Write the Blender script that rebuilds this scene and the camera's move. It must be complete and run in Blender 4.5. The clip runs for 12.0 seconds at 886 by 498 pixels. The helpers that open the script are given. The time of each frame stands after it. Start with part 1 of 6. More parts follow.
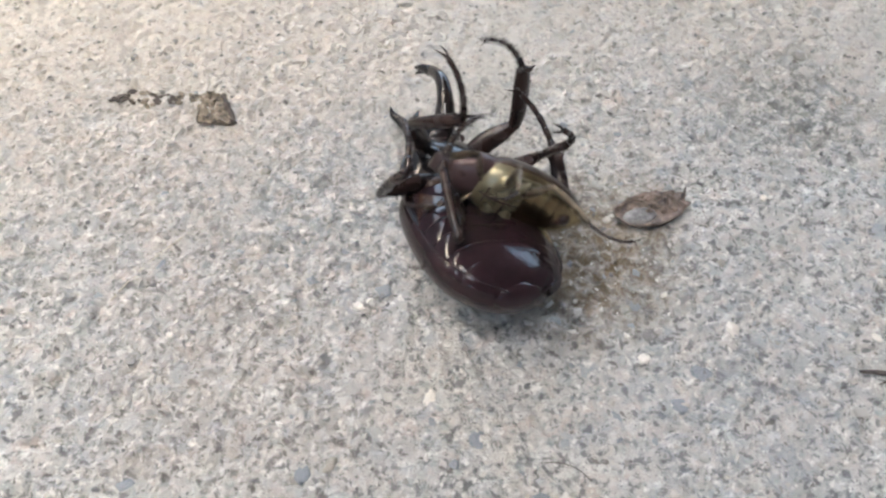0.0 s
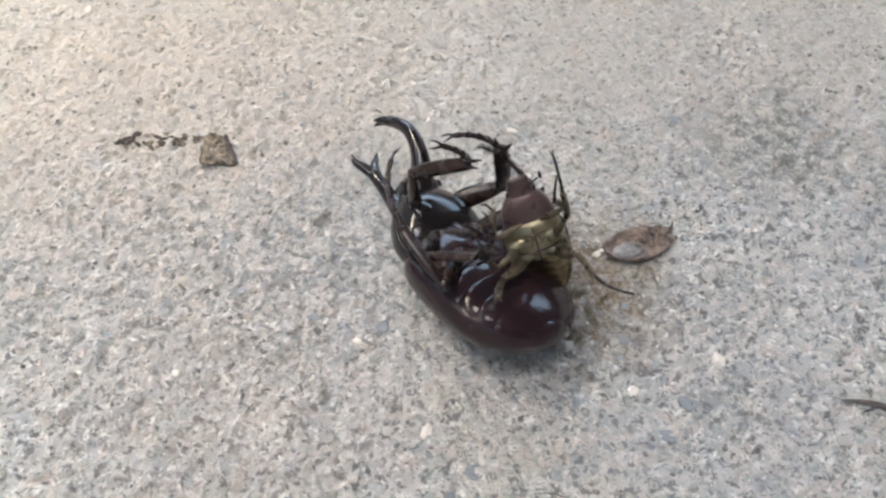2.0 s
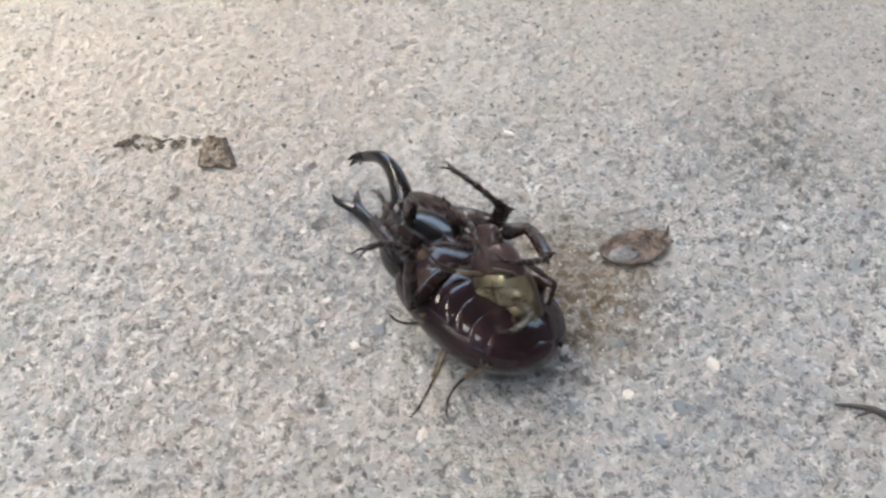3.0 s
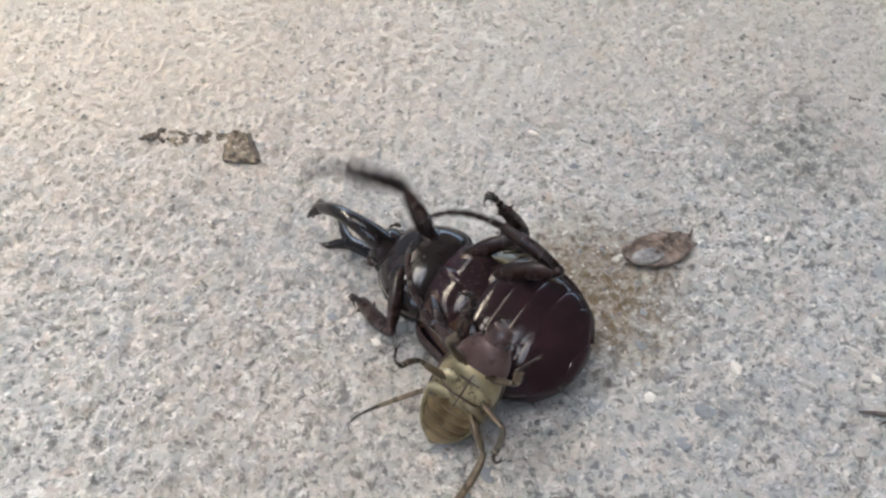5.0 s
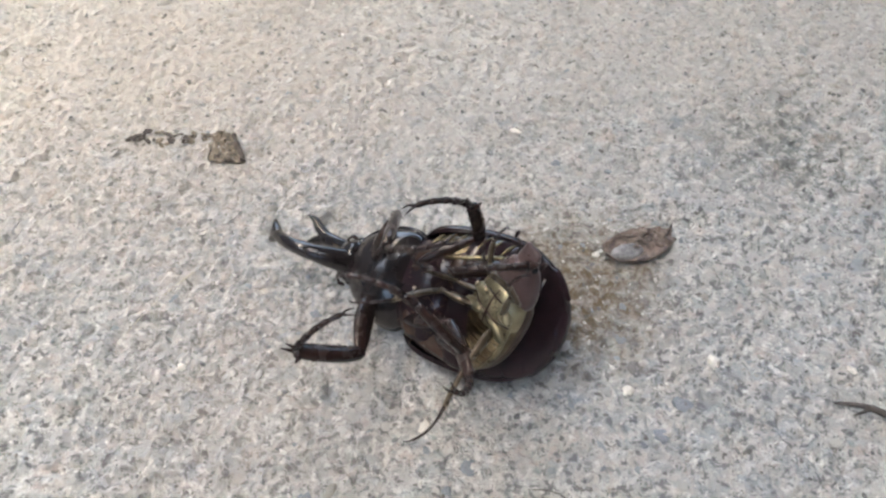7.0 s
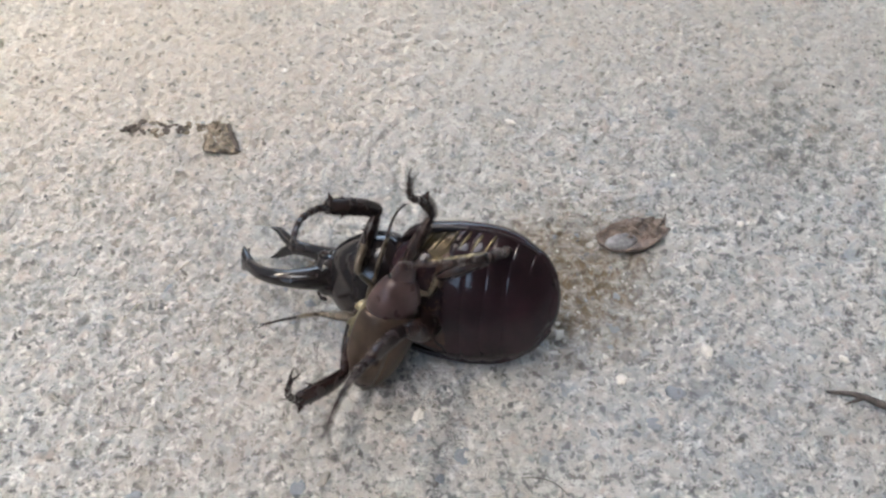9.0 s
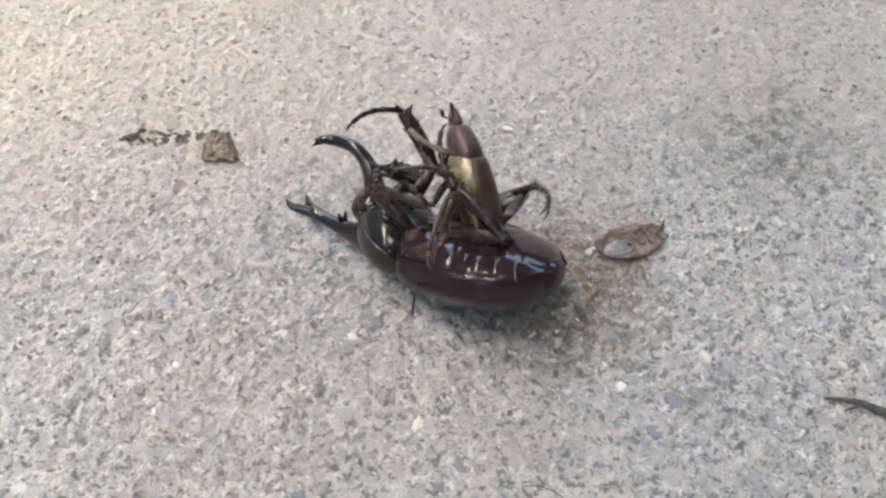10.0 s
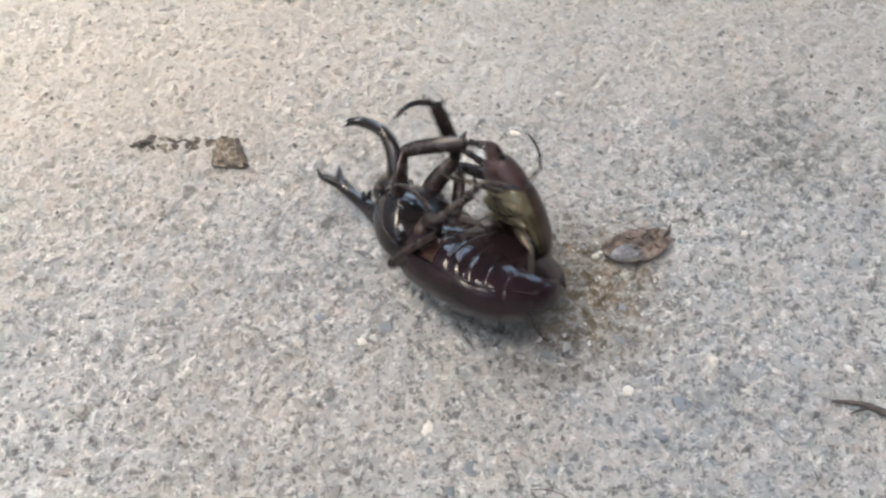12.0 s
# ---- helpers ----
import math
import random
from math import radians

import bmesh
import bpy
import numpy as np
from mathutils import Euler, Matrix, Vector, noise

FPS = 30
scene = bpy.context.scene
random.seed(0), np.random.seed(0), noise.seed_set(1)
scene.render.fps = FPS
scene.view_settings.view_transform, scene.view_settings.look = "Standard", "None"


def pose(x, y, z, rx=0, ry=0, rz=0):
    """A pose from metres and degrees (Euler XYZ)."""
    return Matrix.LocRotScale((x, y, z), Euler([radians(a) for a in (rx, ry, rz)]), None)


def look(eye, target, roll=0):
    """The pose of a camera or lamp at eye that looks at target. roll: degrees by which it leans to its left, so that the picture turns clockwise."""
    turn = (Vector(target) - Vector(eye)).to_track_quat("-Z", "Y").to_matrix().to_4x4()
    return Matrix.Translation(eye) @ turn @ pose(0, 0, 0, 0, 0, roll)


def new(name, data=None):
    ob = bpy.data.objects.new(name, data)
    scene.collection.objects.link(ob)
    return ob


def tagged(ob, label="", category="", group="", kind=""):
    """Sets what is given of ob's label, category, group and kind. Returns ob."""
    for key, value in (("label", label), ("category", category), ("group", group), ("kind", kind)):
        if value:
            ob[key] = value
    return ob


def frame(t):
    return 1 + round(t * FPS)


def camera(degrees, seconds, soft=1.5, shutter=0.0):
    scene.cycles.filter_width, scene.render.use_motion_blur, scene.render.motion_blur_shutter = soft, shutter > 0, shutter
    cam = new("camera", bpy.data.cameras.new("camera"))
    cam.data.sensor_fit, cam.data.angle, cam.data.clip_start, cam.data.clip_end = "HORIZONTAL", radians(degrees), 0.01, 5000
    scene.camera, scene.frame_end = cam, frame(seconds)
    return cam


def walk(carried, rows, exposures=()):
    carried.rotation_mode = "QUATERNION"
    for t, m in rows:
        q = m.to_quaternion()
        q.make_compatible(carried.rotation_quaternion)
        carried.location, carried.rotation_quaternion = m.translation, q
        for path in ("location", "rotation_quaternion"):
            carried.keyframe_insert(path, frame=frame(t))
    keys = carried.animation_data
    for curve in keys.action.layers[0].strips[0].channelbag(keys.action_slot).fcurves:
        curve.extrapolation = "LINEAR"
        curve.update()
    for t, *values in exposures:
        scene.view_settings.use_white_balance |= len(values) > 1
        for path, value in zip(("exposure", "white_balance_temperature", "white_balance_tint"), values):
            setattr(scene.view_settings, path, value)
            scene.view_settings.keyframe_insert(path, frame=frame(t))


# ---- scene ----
# ---- camera ----
cam = camera(55.0, 12.0, soft=2.5, shutter=0.8)
KELVIN, TINT = 6880.0, 4.0
PATH = [
    (0, -0.00285, -0.09658, 0.12456, 35.601, -0.755, -0.292),
    (0.5, -0.00148, -0.09794, 0.12717, 35.919, -0.576, -0.194),
    (1, -0.00110, -0.09810, 0.13211, 36.397, -0.465, -0.434),
    (1.5, -0.00092, -0.09688, 0.13216, 36.502, -0.402, -0.686),
    (2, -0.00180, -0.09690, 0.13111, 36.749, -0.297, -0.765),
    (2.5, -0.00077, -0.09582, 0.13330, 36.705, -0.204, -0.587),
    (2.7, -0.00077, -0.09615, 0.13297, 36.469, -0.239, -0.630),
    (4.3, -0.00112, -0.09354, 0.13349, 36.039, 0.293, -0.393),
    (4.5, -0.00084, -0.09520, 0.13232, 35.938, 0.290, 0.007),
    (5, -0.00278, -0.09596, 0.13301, 36.211, -0.188, 0.741),
    (5.5, 0.00050, -0.09782, 0.13293, 35.924, -0.194, 0.716),
    (6, 0.00004, -0.09806, 0.13472, 36.194, -0.072, 0.568),
    (6.5, 0.00140, -0.09728, 0.13506, 36.171, 0.088, 0.454),
    (7, 0.00083, -0.09732, 0.13448, 36.106, 0.137, 0.356),
    (9, 0.00158, -0.09843, 0.13409, 35.819, 0.026, 0.306),
    (9.5, 0.00160, -0.09839, 0.13416, 36.043, 0.104, 0.195),
    (10, 0.00195, -0.09752, 0.13521, 35.864, 0.248, 0.087),
    (10.5, 0.00184, -0.09686, 0.13572, 35.340, 0.768, -0.004),
    (11, 0.00167, -0.09795, 0.13531, 35.449, 0.628, 0.254),
    (11.5, 0.00172, -0.09698, 0.13728, 35.527, 0.656, 0.245),
    (12, 0.00131, -0.09702, 0.13732, 35.636, 0.678, 0.054),
]
walk(cam, [(t, pose(x, y, z, rx, ry, rz)) for t, x, y, z, rx, ry, rz in PATH],
     exposures=[(t, stops, KELVIN, TINT) for t, stops in ((0.0, 3.53), (0.5, 3.53), (1.5, 3.47), (5.0, 3.44), (9.0, 3.42), (10.0, 3.46), (12.0, 3.46))])

# ---- light: sky through gaps in added panels; hazy sun over their edge, up-left ----
SUN_EL, SUN_AZ = 68.0, -68.0
world = bpy.data.worlds.new("sky")
scene.world = world
world.use_nodes = True
wn = world.node_tree.nodes
sky = wn.new("ShaderNodeTexSky")
sky.sky_type = "NISHITA"
sky.sun_disc = False
sky.sun_elevation, sky.sun_rotation = radians(SUN_EL), radians(SUN_AZ)
sky.air_density, sky.dust_density, sky.ozone_density = 1.0, 4.0, 1.0
world.node_tree.links.new(sky.outputs[0], wn["Background"].inputs[0])
wn["Background"].inputs[1].default_value = 0.15
sun = new("sun", bpy.data.lights.new("sun", "SUN"))
sun.data.energy, sun.data.angle, sun.data.color = 0.28, radians(7.0), (1.0, 0.87, 0.68)
sun_dir = Vector((math.sin(radians(SUN_AZ)) * math.cos(radians(SUN_EL)), math.cos(radians(SUN_AZ)) * math.cos(radians(SUN_EL)), math.sin(radians(SUN_EL))))
sun.matrix_world = look(sun_dir * 5, (0, 0, 0))

# ---- materials ----
MM = 0.001


class Nodes:
    """A node material with short calls for its nodes."""

    def __init__(self, name):
        self.mat = bpy.data.materials.new(name)
        self.mat.use_nodes = True
        self.tree = self.mat.node_tree
        self.bsdf = self.tree.nodes["Principled BSDF"]
        self.co = self.tree.nodes.new("ShaderNodeTexCoord").outputs["Object"]

    def put(self, socket, value):
        if isinstance(value, bpy.types.NodeSocket):
            self.tree.links.new(value, socket)
        else:
            socket.default_value = value

    def noise(self, scale, detail=3.0, rough=0.55, co=None):
        n = self.tree.nodes.new("ShaderNodeTexNoise")
        self.put(n.inputs["Vector"], co or self.co)
        n.inputs["Scale"].default_value, n.inputs["Detail"].default_value, n.inputs["Roughness"].default_value = scale, detail, rough
        return n.outputs["Fac"]

    def cells(self, scale, feature="F1", out="Distance", co=None):
        n = self.tree.nodes.new("ShaderNodeTexVoronoi")
        n.feature = feature
        self.put(n.inputs["Vector"], co or self.co)
        n.inputs["Scale"].default_value = scale
        return n.outputs[out]

    def ramp(self, fac, stops, smooth=False):
        n = self.tree.nodes.new("ShaderNodeValToRGB")
        n.color_ramp.interpolation = "EASE" if smooth else "LINEAR"
        while len(n.color_ramp.elements) < len(stops):
            n.color_ramp.elements.new(0.5)
        for e, (at, c) in zip(n.color_ramp.elements, stops):
            e.position, e.color = at, (*c, 1) if isinstance(c, tuple) else (c, c, c, 1)
        self.put(n.inputs[0], fac)
        return n.outputs[0]

    def mix(self, fac, a, b, blend="MIX"):
        n = self.tree.nodes.new("ShaderNodeMix")
        n.data_type, n.blend_type = "RGBA", blend
        for s, v in zip((n.inputs[0], n.inputs[6], n.inputs[7]), (fac, a, b)):
            self.put(s, (*v, 1) if isinstance(v, tuple) else v)
        return n.outputs[2]

    def math(self, op, a, b=0.0):
        n = self.tree.nodes.new("ShaderNodeMath")
        n.operation = op
        self.put(n.inputs[0], a), self.put(n.inputs[1], b)
        return n.outputs[0]

    def bump(self, height, strength, distance):
        n = self.tree.nodes.new("ShaderNodeBump")
        n.inputs["Strength"].default_value, n.inputs["Distance"].default_value = strength, distance
        self.put(n.inputs["Height"], height)
        self.put(self.bsdf.inputs["Normal"], n.outputs[0])

    def set(self, **values):
        for key, v in values.items():
            self.put(self.bsdf.inputs[key.replace("_", " ")], (*v, 1) if isinstance(v, tuple) else v)
        return self


def chitin(name, dark, light, rough=0.2, metal=0.0, coat=0.4, grain=900.0, relief=0.15, shine=0.4):
    m = Nodes(name)
    base = m.mix(m.ramp(m.noise(160.0, 4.0), [(0.35, 0.0), (0.7, 1.0)]), dark, light)
    fine = m.noise(grain * 2, 2.0)
    m.set(Base_Color=base, Metallic=metal, Coat_Weight=coat * 0.35, Coat_Roughness=0.05, Specular_IOR_Level=shine)
    m.put(m.bsdf.inputs["Roughness"], m.math("ADD", m.math("MULTIPLY", m.noise(420.0, 3.0), 0.14), rough - 0.06))
    m.bump(m.math("ADD", fine, m.math("MULTIPLY", m.noise(260.0, 2.0), 4.0)), relief, 0.00012)
    return m.mat


SHELL = chitin("dark_red_shell", (0.0155, 0.0098, 0.0112), (0.03, 0.0155, 0.0185), 0.22, coat=0.3, relief=0.2, shine=0.28)
BELLY = chitin("dark_red_belly", (0.016, 0.0105, 0.0125), (0.031, 0.0165, 0.021), 0.075, coat=0.15, relief=0.22, shine=0.26)
BLACK = chitin("black_horn_shell", (0.0115, 0.0098, 0.0102), (0.022, 0.0165, 0.0172), 0.16, coat=0.35, shine=0.45)
LEG = chitin("dark_brown_leg", (0.0165, 0.0105, 0.0098), (0.038, 0.0215, 0.0188), 0.25, coat=0.4)
PLATE = chitin("brown_chest_plate", (0.028, 0.015, 0.0115), (0.08, 0.046, 0.034), 0.24, coat=0.4)
BRONZE = chitin("bronze_wing_case", (0.042, 0.028, 0.020), (0.12, 0.082, 0.06), 0.32, metal=0.3, coat=0.15, grain=1600.0)
GOLD = chitin("gold_green_belly", (0.12, 0.10, 0.058), (0.40, 0.35, 0.225), 0.28, metal=0.55, coat=0.3, grain=1500.0, relief=0.5)
# gold and olive tints stand in for a warm reflection on the dark belly
GOLD_SHEEN = chitin("painted_gold_sheen", (0.11, 0.083, 0.045), (0.27, 0.22, 0.125), 0.25, metal=0.5, coat=0.3, relief=0.4)
OLIVE_SHEEN = chitin("painted_olive_sheen", (0.05, 0.036, 0.02), (0.18, 0.14, 0.078), 0.22, metal=0.45, coat=0.3, relief=0.3)
COPPER = chitin("copper_belly_ring", (0.055, 0.04, 0.022), (0.19, 0.15, 0.082), 0.3, metal=0.45, coat=0.4)
LIMB = chitin("bronze_limb", (0.06, 0.045, 0.031), (0.21, 0.17, 0.12), 0.27, metal=0.5, coat=0.3)
DUSK = chitin("dark_bronze_seam", (0.028, 0.015, 0.0125), (0.088, 0.05, 0.042), 0.24, metal=0.2, coat=0.4)
BRASS = chitin("brassy_belly_plate", (0.12, 0.082, 0.046), (0.47, 0.385, 0.225), 0.2, metal=0.92, coat=0.3, grain=1400.0, relief=0.35)
ROSY = chitin("rosy_bronze_shield", (0.04, 0.024, 0.024), (0.115, 0.074, 0.072), 0.28, metal=0.15, coat=0.5)
HAIR = Nodes("golden_hair").set(Base_Color=(0.16, 0.10, 0.04), Roughness=0.5).mat
EYE = chitin("black_eye", (0.004, 0.004, 0.004), (0.01, 0.008, 0.008), 0.12, coat=0.8)


def concrete():
    m = Nodes("weathered_concrete")
    warp = m.tree.nodes.new("ShaderNodeVectorMath")
    warp.operation = "MULTIPLY_ADD"
    nz = m.tree.nodes.new("ShaderNodeTexNoise")
    nz.inputs["Scale"].default_value = 300.0
    m.put(nz.inputs["Vector"], m.co)
    m.put(warp.inputs[0], nz.outputs["Color"])
    warp.inputs[1].default_value = (0.0028, 0.0028, 0.0028)
    m.put(warp.inputs[2], m.co)
    co = warp.outputs[0]
    broad = m.noise(14.0, 4.0)
    mid = m.noise(130.0, 5.0, 0.7)
    fine = m.noise(900.0, 4.0, 0.7)
    paste = m.mix(m.ramp(broad, [(0.36, 0.0), (0.64, 1.0)]), (0.455, 0.465, 0.465), (0.545, 0.51, 0.46))
    paste = m.mix(m.ramp(mid, [(0.3, 0.0), (0.7, 0.7)]), paste, (0.62, 0.59, 0.545))
    paste = m.mix(m.math("MULTIPLY", m.ramp(m.noise(60.0, 4.0, 0.7), [(0.50, 0.0), (0.64, 1.0)]), 0.45), paste, (0.27, 0.29, 0.31))
    blotch = m.noise(260.0, 4.0, 0.6)
    paste = m.mix(m.ramp(blotch, [(0.36, 0.3), (0.48, 0.0)]), paste, (0.29, 0.28, 0.265))
    paste = m.mix(m.ramp(blotch, [(0.53, 0.0), (0.66, 0.35)]), paste, (0.60, 0.575, 0.54))
    # clusters of bluish, warm and chalky sand
    for scale, lo, hi, amount, tone in ((150.0, 0.54, 0.62, 0.6, (0.30, 0.345, 0.40)), (205.0, 0.55, 0.63, 0.6, (0.52, 0.40, 0.33)), (178.0, 0.56, 0.64, 0.75, (0.76, 0.77, 0.72)), (115.0, 0.57, 0.65, 0.5, (0.36, 0.40, 0.36))):
        paste = m.mix(m.math("MULTIPLY", m.ramp(m.noise(scale, 5.0, 0.72), [(lo, 0.0), (hi, 1.0)]), amount), paste, tone)
    mottle = m.noise(640.0, 4.0, 0.55, co)
    tint = m.noise(330.0, 3.0, 0.6)
    paste = m.mix(m.ramp(tint, [(0.40, 0.4), (0.5, 0.0)]), paste, (0.36, 0.38, 0.36))
    paste = m.mix(m.ramp(tint, [(0.52, 0.0), (0.64, 0.4)]), paste, (0.53, 0.46, 0.42))
    # the bump's lows are darkened, for dirt in pits and shade between grains
    paste = m.mix(m.ramp(mottle, [(0.36, 0.9), (0.44, 0.0)]), paste, (0.20, 0.195, 0.185))
    paste = m.mix(m.ramp(m.noise(560.0, 4.0, 0.6, co), [(0.56, 0.0), (0.67, 0.7)]), paste, (0.78, 0.755, 0.715))
    paste = m.mix(m.ramp(fine, [(0.3, 0.5), (0.45, 0.0)]), paste, (0.19, 0.185, 0.175))
    # embedded sand and stone of three sizes
    out = paste
    for scale, lo, hi, share, amount, tones in (
        (210.0, 0.25, 0.52, 0.70, 0.8, [(0.0, (0.19, 0.245, 0.30)), (0.3, (0.47, 0.44, 0.40)), (0.55, (0.35, 0.38, 0.40)), (0.8, (0.56, 0.53, 0.49)), (1.0, (0.20, 0.205, 0.21))]),
        (430.0, 0.22, 0.5, 0.55, 0.65, [(0.0, (0.10, 0.105, 0.11)), (0.22, (0.29, 0.335, 0.33)), (0.45, (0.43, 0.42, 0.385)), (0.7, (0.50, 0.475, 0.445)), (0.85, (0.37, 0.395, 0.42)), (1.0, (0.70, 0.69, 0.66))]),
        (820.0, 0.22, 0.48, 0.5, 0.8, [(0.0, (0.08, 0.08, 0.08)), (0.3, (0.32, 0.36, 0.345)), (0.65, (0.48, 0.46, 0.43)), (0.9, (0.62, 0.60, 0.57)), (1.0, (0.80, 0.79, 0.76))]),
    ):
        pick = m.cells(scale, "F1", "Color", co)
        sep = m.tree.nodes.new("ShaderNodeSeparateColor")
        m.put(sep.inputs[0], pick)
        body = m.ramp(m.cells(scale, "F1", "Distance", co), [(lo, 1.0), (hi, 0.0)])
        chosen = m.math("GREATER_THAN", sep.outputs[1], share)
        fac = m.math("MULTIPLY", m.math("MULTIPLY", body, chosen), amount)
        out = m.mix(fac, out, m.ramp(sep.outputs[0], tones))
    # the surface is worn to the sand on one side and still smooth on the other
    axes = m.tree.nodes.new("ShaderNodeSeparateXYZ")
    m.put(axes.inputs[0], m.co)
    side = m.math("ADD", m.math("MULTIPLY", axes.outputs[1], -14.0), m.math("ADD", m.math("MULTIPLY", m.noise(22.0, 3.0), 0.9), 0.4))
    worn = m.ramp(side, [(0.05, 0.0), (0.85, 1.0)], True)
    out = m.mix(m.math("MULTIPLY", m.math("SUBTRACT", 1.0, worn), 0.4), out, (0.55, 0.51, 0.452))
    out = m.mix(m.math("MULTIPLY", worn, 0.22), out, (0.47, 0.485, 0.50))
    out = m.mix(m.math("MULTIPLY", m.ramp(m.noise(600.0, 3.0, 0.6, co), [(0.37, 0.8), (0.45, 0.0)]), worn), out, (0.14, 0.145, 0.15))
    out = m.mix(m.math("MULTIPLY", m.ramp(m.noise(620.0, 3.0, 0.6), [(0.59, 0.0), (0.67, 0.75)]), worn), out, (0.80, 0.785, 0.75))
    # brown soft shadow painted beside the beetles; grey weathered stains; warm and pale patches
    for spot_at, size, strength, tone in (((0.024, -0.009, 0.0), 20.0, 0.95, (0.16, 0.115, 0.065)), ((0.034, 0.004, 0.0), 30.0, 0.45, (0.17, 0.13, 0.09)), ((0.071, 0.029, 0.0), 21.0, 0.75, (0.13, 0.14, 0.135)), ((-0.055, 0.035, 0.0), 9.0, 0.4, (0.52, 0.455, 0.39)), ((0.045, -0.035, 0.0), 16.0, 0.35, (0.26, 0.28, 0.31)), ((-0.021, 0.003, 0.0), 16.0, 0.5, (0.20, 0.225, 0.25)), ((0.011, 0.053, 0.0), 20.0, 0.5, (0.60, 0.59, 0.57)), ((-0.035, -0.032, 0.0), 15.0, 0.3, (0.40, 0.33, 0.27)), ((-0.068, -0.004, 0.0), 14.0, 0.35, (0.22, 0.23, 0.24))):
        off = m.tree.nodes.new("ShaderNodeVectorMath")
        off.operation = "DISTANCE"
        m.put(off.inputs[0], m.co)
        off.inputs[1].default_value = spot_at
        edge = m.math("ADD", off.outputs["Value"], m.math("MULTIPLY", m.noise(120.0, 5.0, 0.7), 0.022))
        spot = m.ramp(m.math("MULTIPLY", edge, size), [(0.3, 1.0), (0.75, 0.0)], True)
        brown = tone[0] > tone[2] * 1.2
        broken = m.ramp(mottle, [(0.40, 1.0), (0.60, 0.5)]) if brown else m.ramp(m.noise(330.0, 5.0, 0.75), [(0.42, 1.0), (0.54, 0.12)])
        out = m.mix(m.math("MULTIPLY", m.math("MULTIPLY", spot, broken), strength), out, tone)
    # pits
    pits = m.ramp(m.noise(420.0, 3.0, 0.6), [(0.31, 1.0), (0.355, 0.0)])
    out = m.mix(m.math("MULTIPLY", pits, 0.8), out, (0.13, 0.12, 0.11))
    m.set(Base_Color=out, Roughness=0.88, Specular_IOR_Level=0.3)
    h = m.math("ADD", m.math("MULTIPLY", fine, 0.6), m.math("MULTIPLY", m.noise(2600.0, 2.0), 0.4))
    m.bump(m.math("ADD", h, m.math("MULTIPLY", mottle, 2.2)), 0.8, 0.0008)
    return m.mat


def stone_mat():
    m = Nodes("mixed_aggregate")
    info = m.tree.nodes.new("ShaderNodeObjectInfo")
    tone = m.ramp(info.outputs["Random"], [(0.0, (0.12, 0.15, 0.20)), (0.25, (0.25, 0.29, 0.33)), (0.45, (0.38, 0.38, 0.37)), (0.62, (0.55, 0.53, 0.49)), (0.78, (0.78, 0.76, 0.72)), (0.88, (0.13, 0.13, 0.14)), (1.0, (0.33, 0.30, 0.26))])
    m.set(Base_Color=m.mix(m.ramp(m.noise(900.0, 4.0), [(0.35, 0.0), (0.65, 0.6)]), tone, (0.45, 0.44, 0.41)), Roughness=0.75)
    m.bump(m.noise(1800.0, 3.0), 0.4, 0.0003)
    return m.mat


def grit_mat():
    m = Nodes("fine_grit")
    geo = m.tree.nodes.new("ShaderNodeNewGeometry")
    tone = m.ramp(geo.outputs["Random Per Island"], [(0.0, (0.17, 0.17, 0.17)), (0.2, (0.28, 0.28, 0.28)), (0.45, (0.40, 0.385, 0.36)), (0.8, (0.50, 0.485, 0.455)), (1.0, (0.72, 0.70, 0.66))])
    m.set(Base_Color=tone, Roughness=0.9, Specular_IOR_Level=0.15)
    return m.mat


def plain(name, a, b, scale, rough, relief=0.4, metal=0.0):
    m = Nodes(name)
    m.set(Base_Color=m.mix(m.ramp(m.noise(scale, 4.0, 0.65), [(0.35, 0.0), (0.65, 1.0)]), a, b), Roughness=rough, Metallic=metal)
    m.bump(m.noise(scale * 3, 3.0), relief, 0.0003)
    return m.mat


CONCRETE, STONE, GRIT = concrete(), stone_mat(), grit_mat()
BLOCKER = plain("dull_blocker_grey", (0.13, 0.125, 0.115), (0.17, 0.165, 0.155), 12.0, 0.8)
WHITE_STONE = plain("white_quartz", (0.78, 0.73, 0.66), (0.88, 0.85, 0.80), 900.0, 0.6)
BLUE_STONE = plain("blue_grey_stone", (0.13, 0.16, 0.21), (0.40, 0.42, 0.43), 700.0, 0.75)
HUSK = plain("brown_husk", (0.06, 0.044, 0.036), (0.25, 0.19, 0.155), 520.0, 0.5, 1.0)
HUSK_GREY = plain("grey_husk_lining", (0.08, 0.08, 0.085), (0.32, 0.31, 0.31), 500.0, 0.6, 0.8)
LEAF = plain("dry_brown_leaf", (0.04, 0.033, 0.026), (0.33, 0.275, 0.21), 700.0, 0.75)
STRAW = plain("pale_straw", (0.46, 0.43, 0.34), (0.60, 0.56, 0.46), 500.0, 0.7)
LEAF_EDGE = plain("dark_leaf_edge", (0.05, 0.04, 0.034), (0.11, 0.09, 0.075), 500.0, 0.7)
TWIG = plain("dark_twig", (0.05, 0.045, 0.042), (0.13, 0.11, 0.10), 600.0, 0.8)


# ---- mesh tools ----
def part(name, bm, material, parent=None, label="", smooth=True):
    me = bpy.data.meshes.new(name)
    bmesh.ops.recalc_face_normals(bm, faces=bm.faces[:])
    bm.to_mesh(me)
    bm.free()
    if smooth:
        me.polygons.foreach_set("use_smooth", [True] * len(me.polygons))
    me.materials.append(material)
    ob = new(name, me)
    ob.parent = parent
    return tagged(ob, label=label)


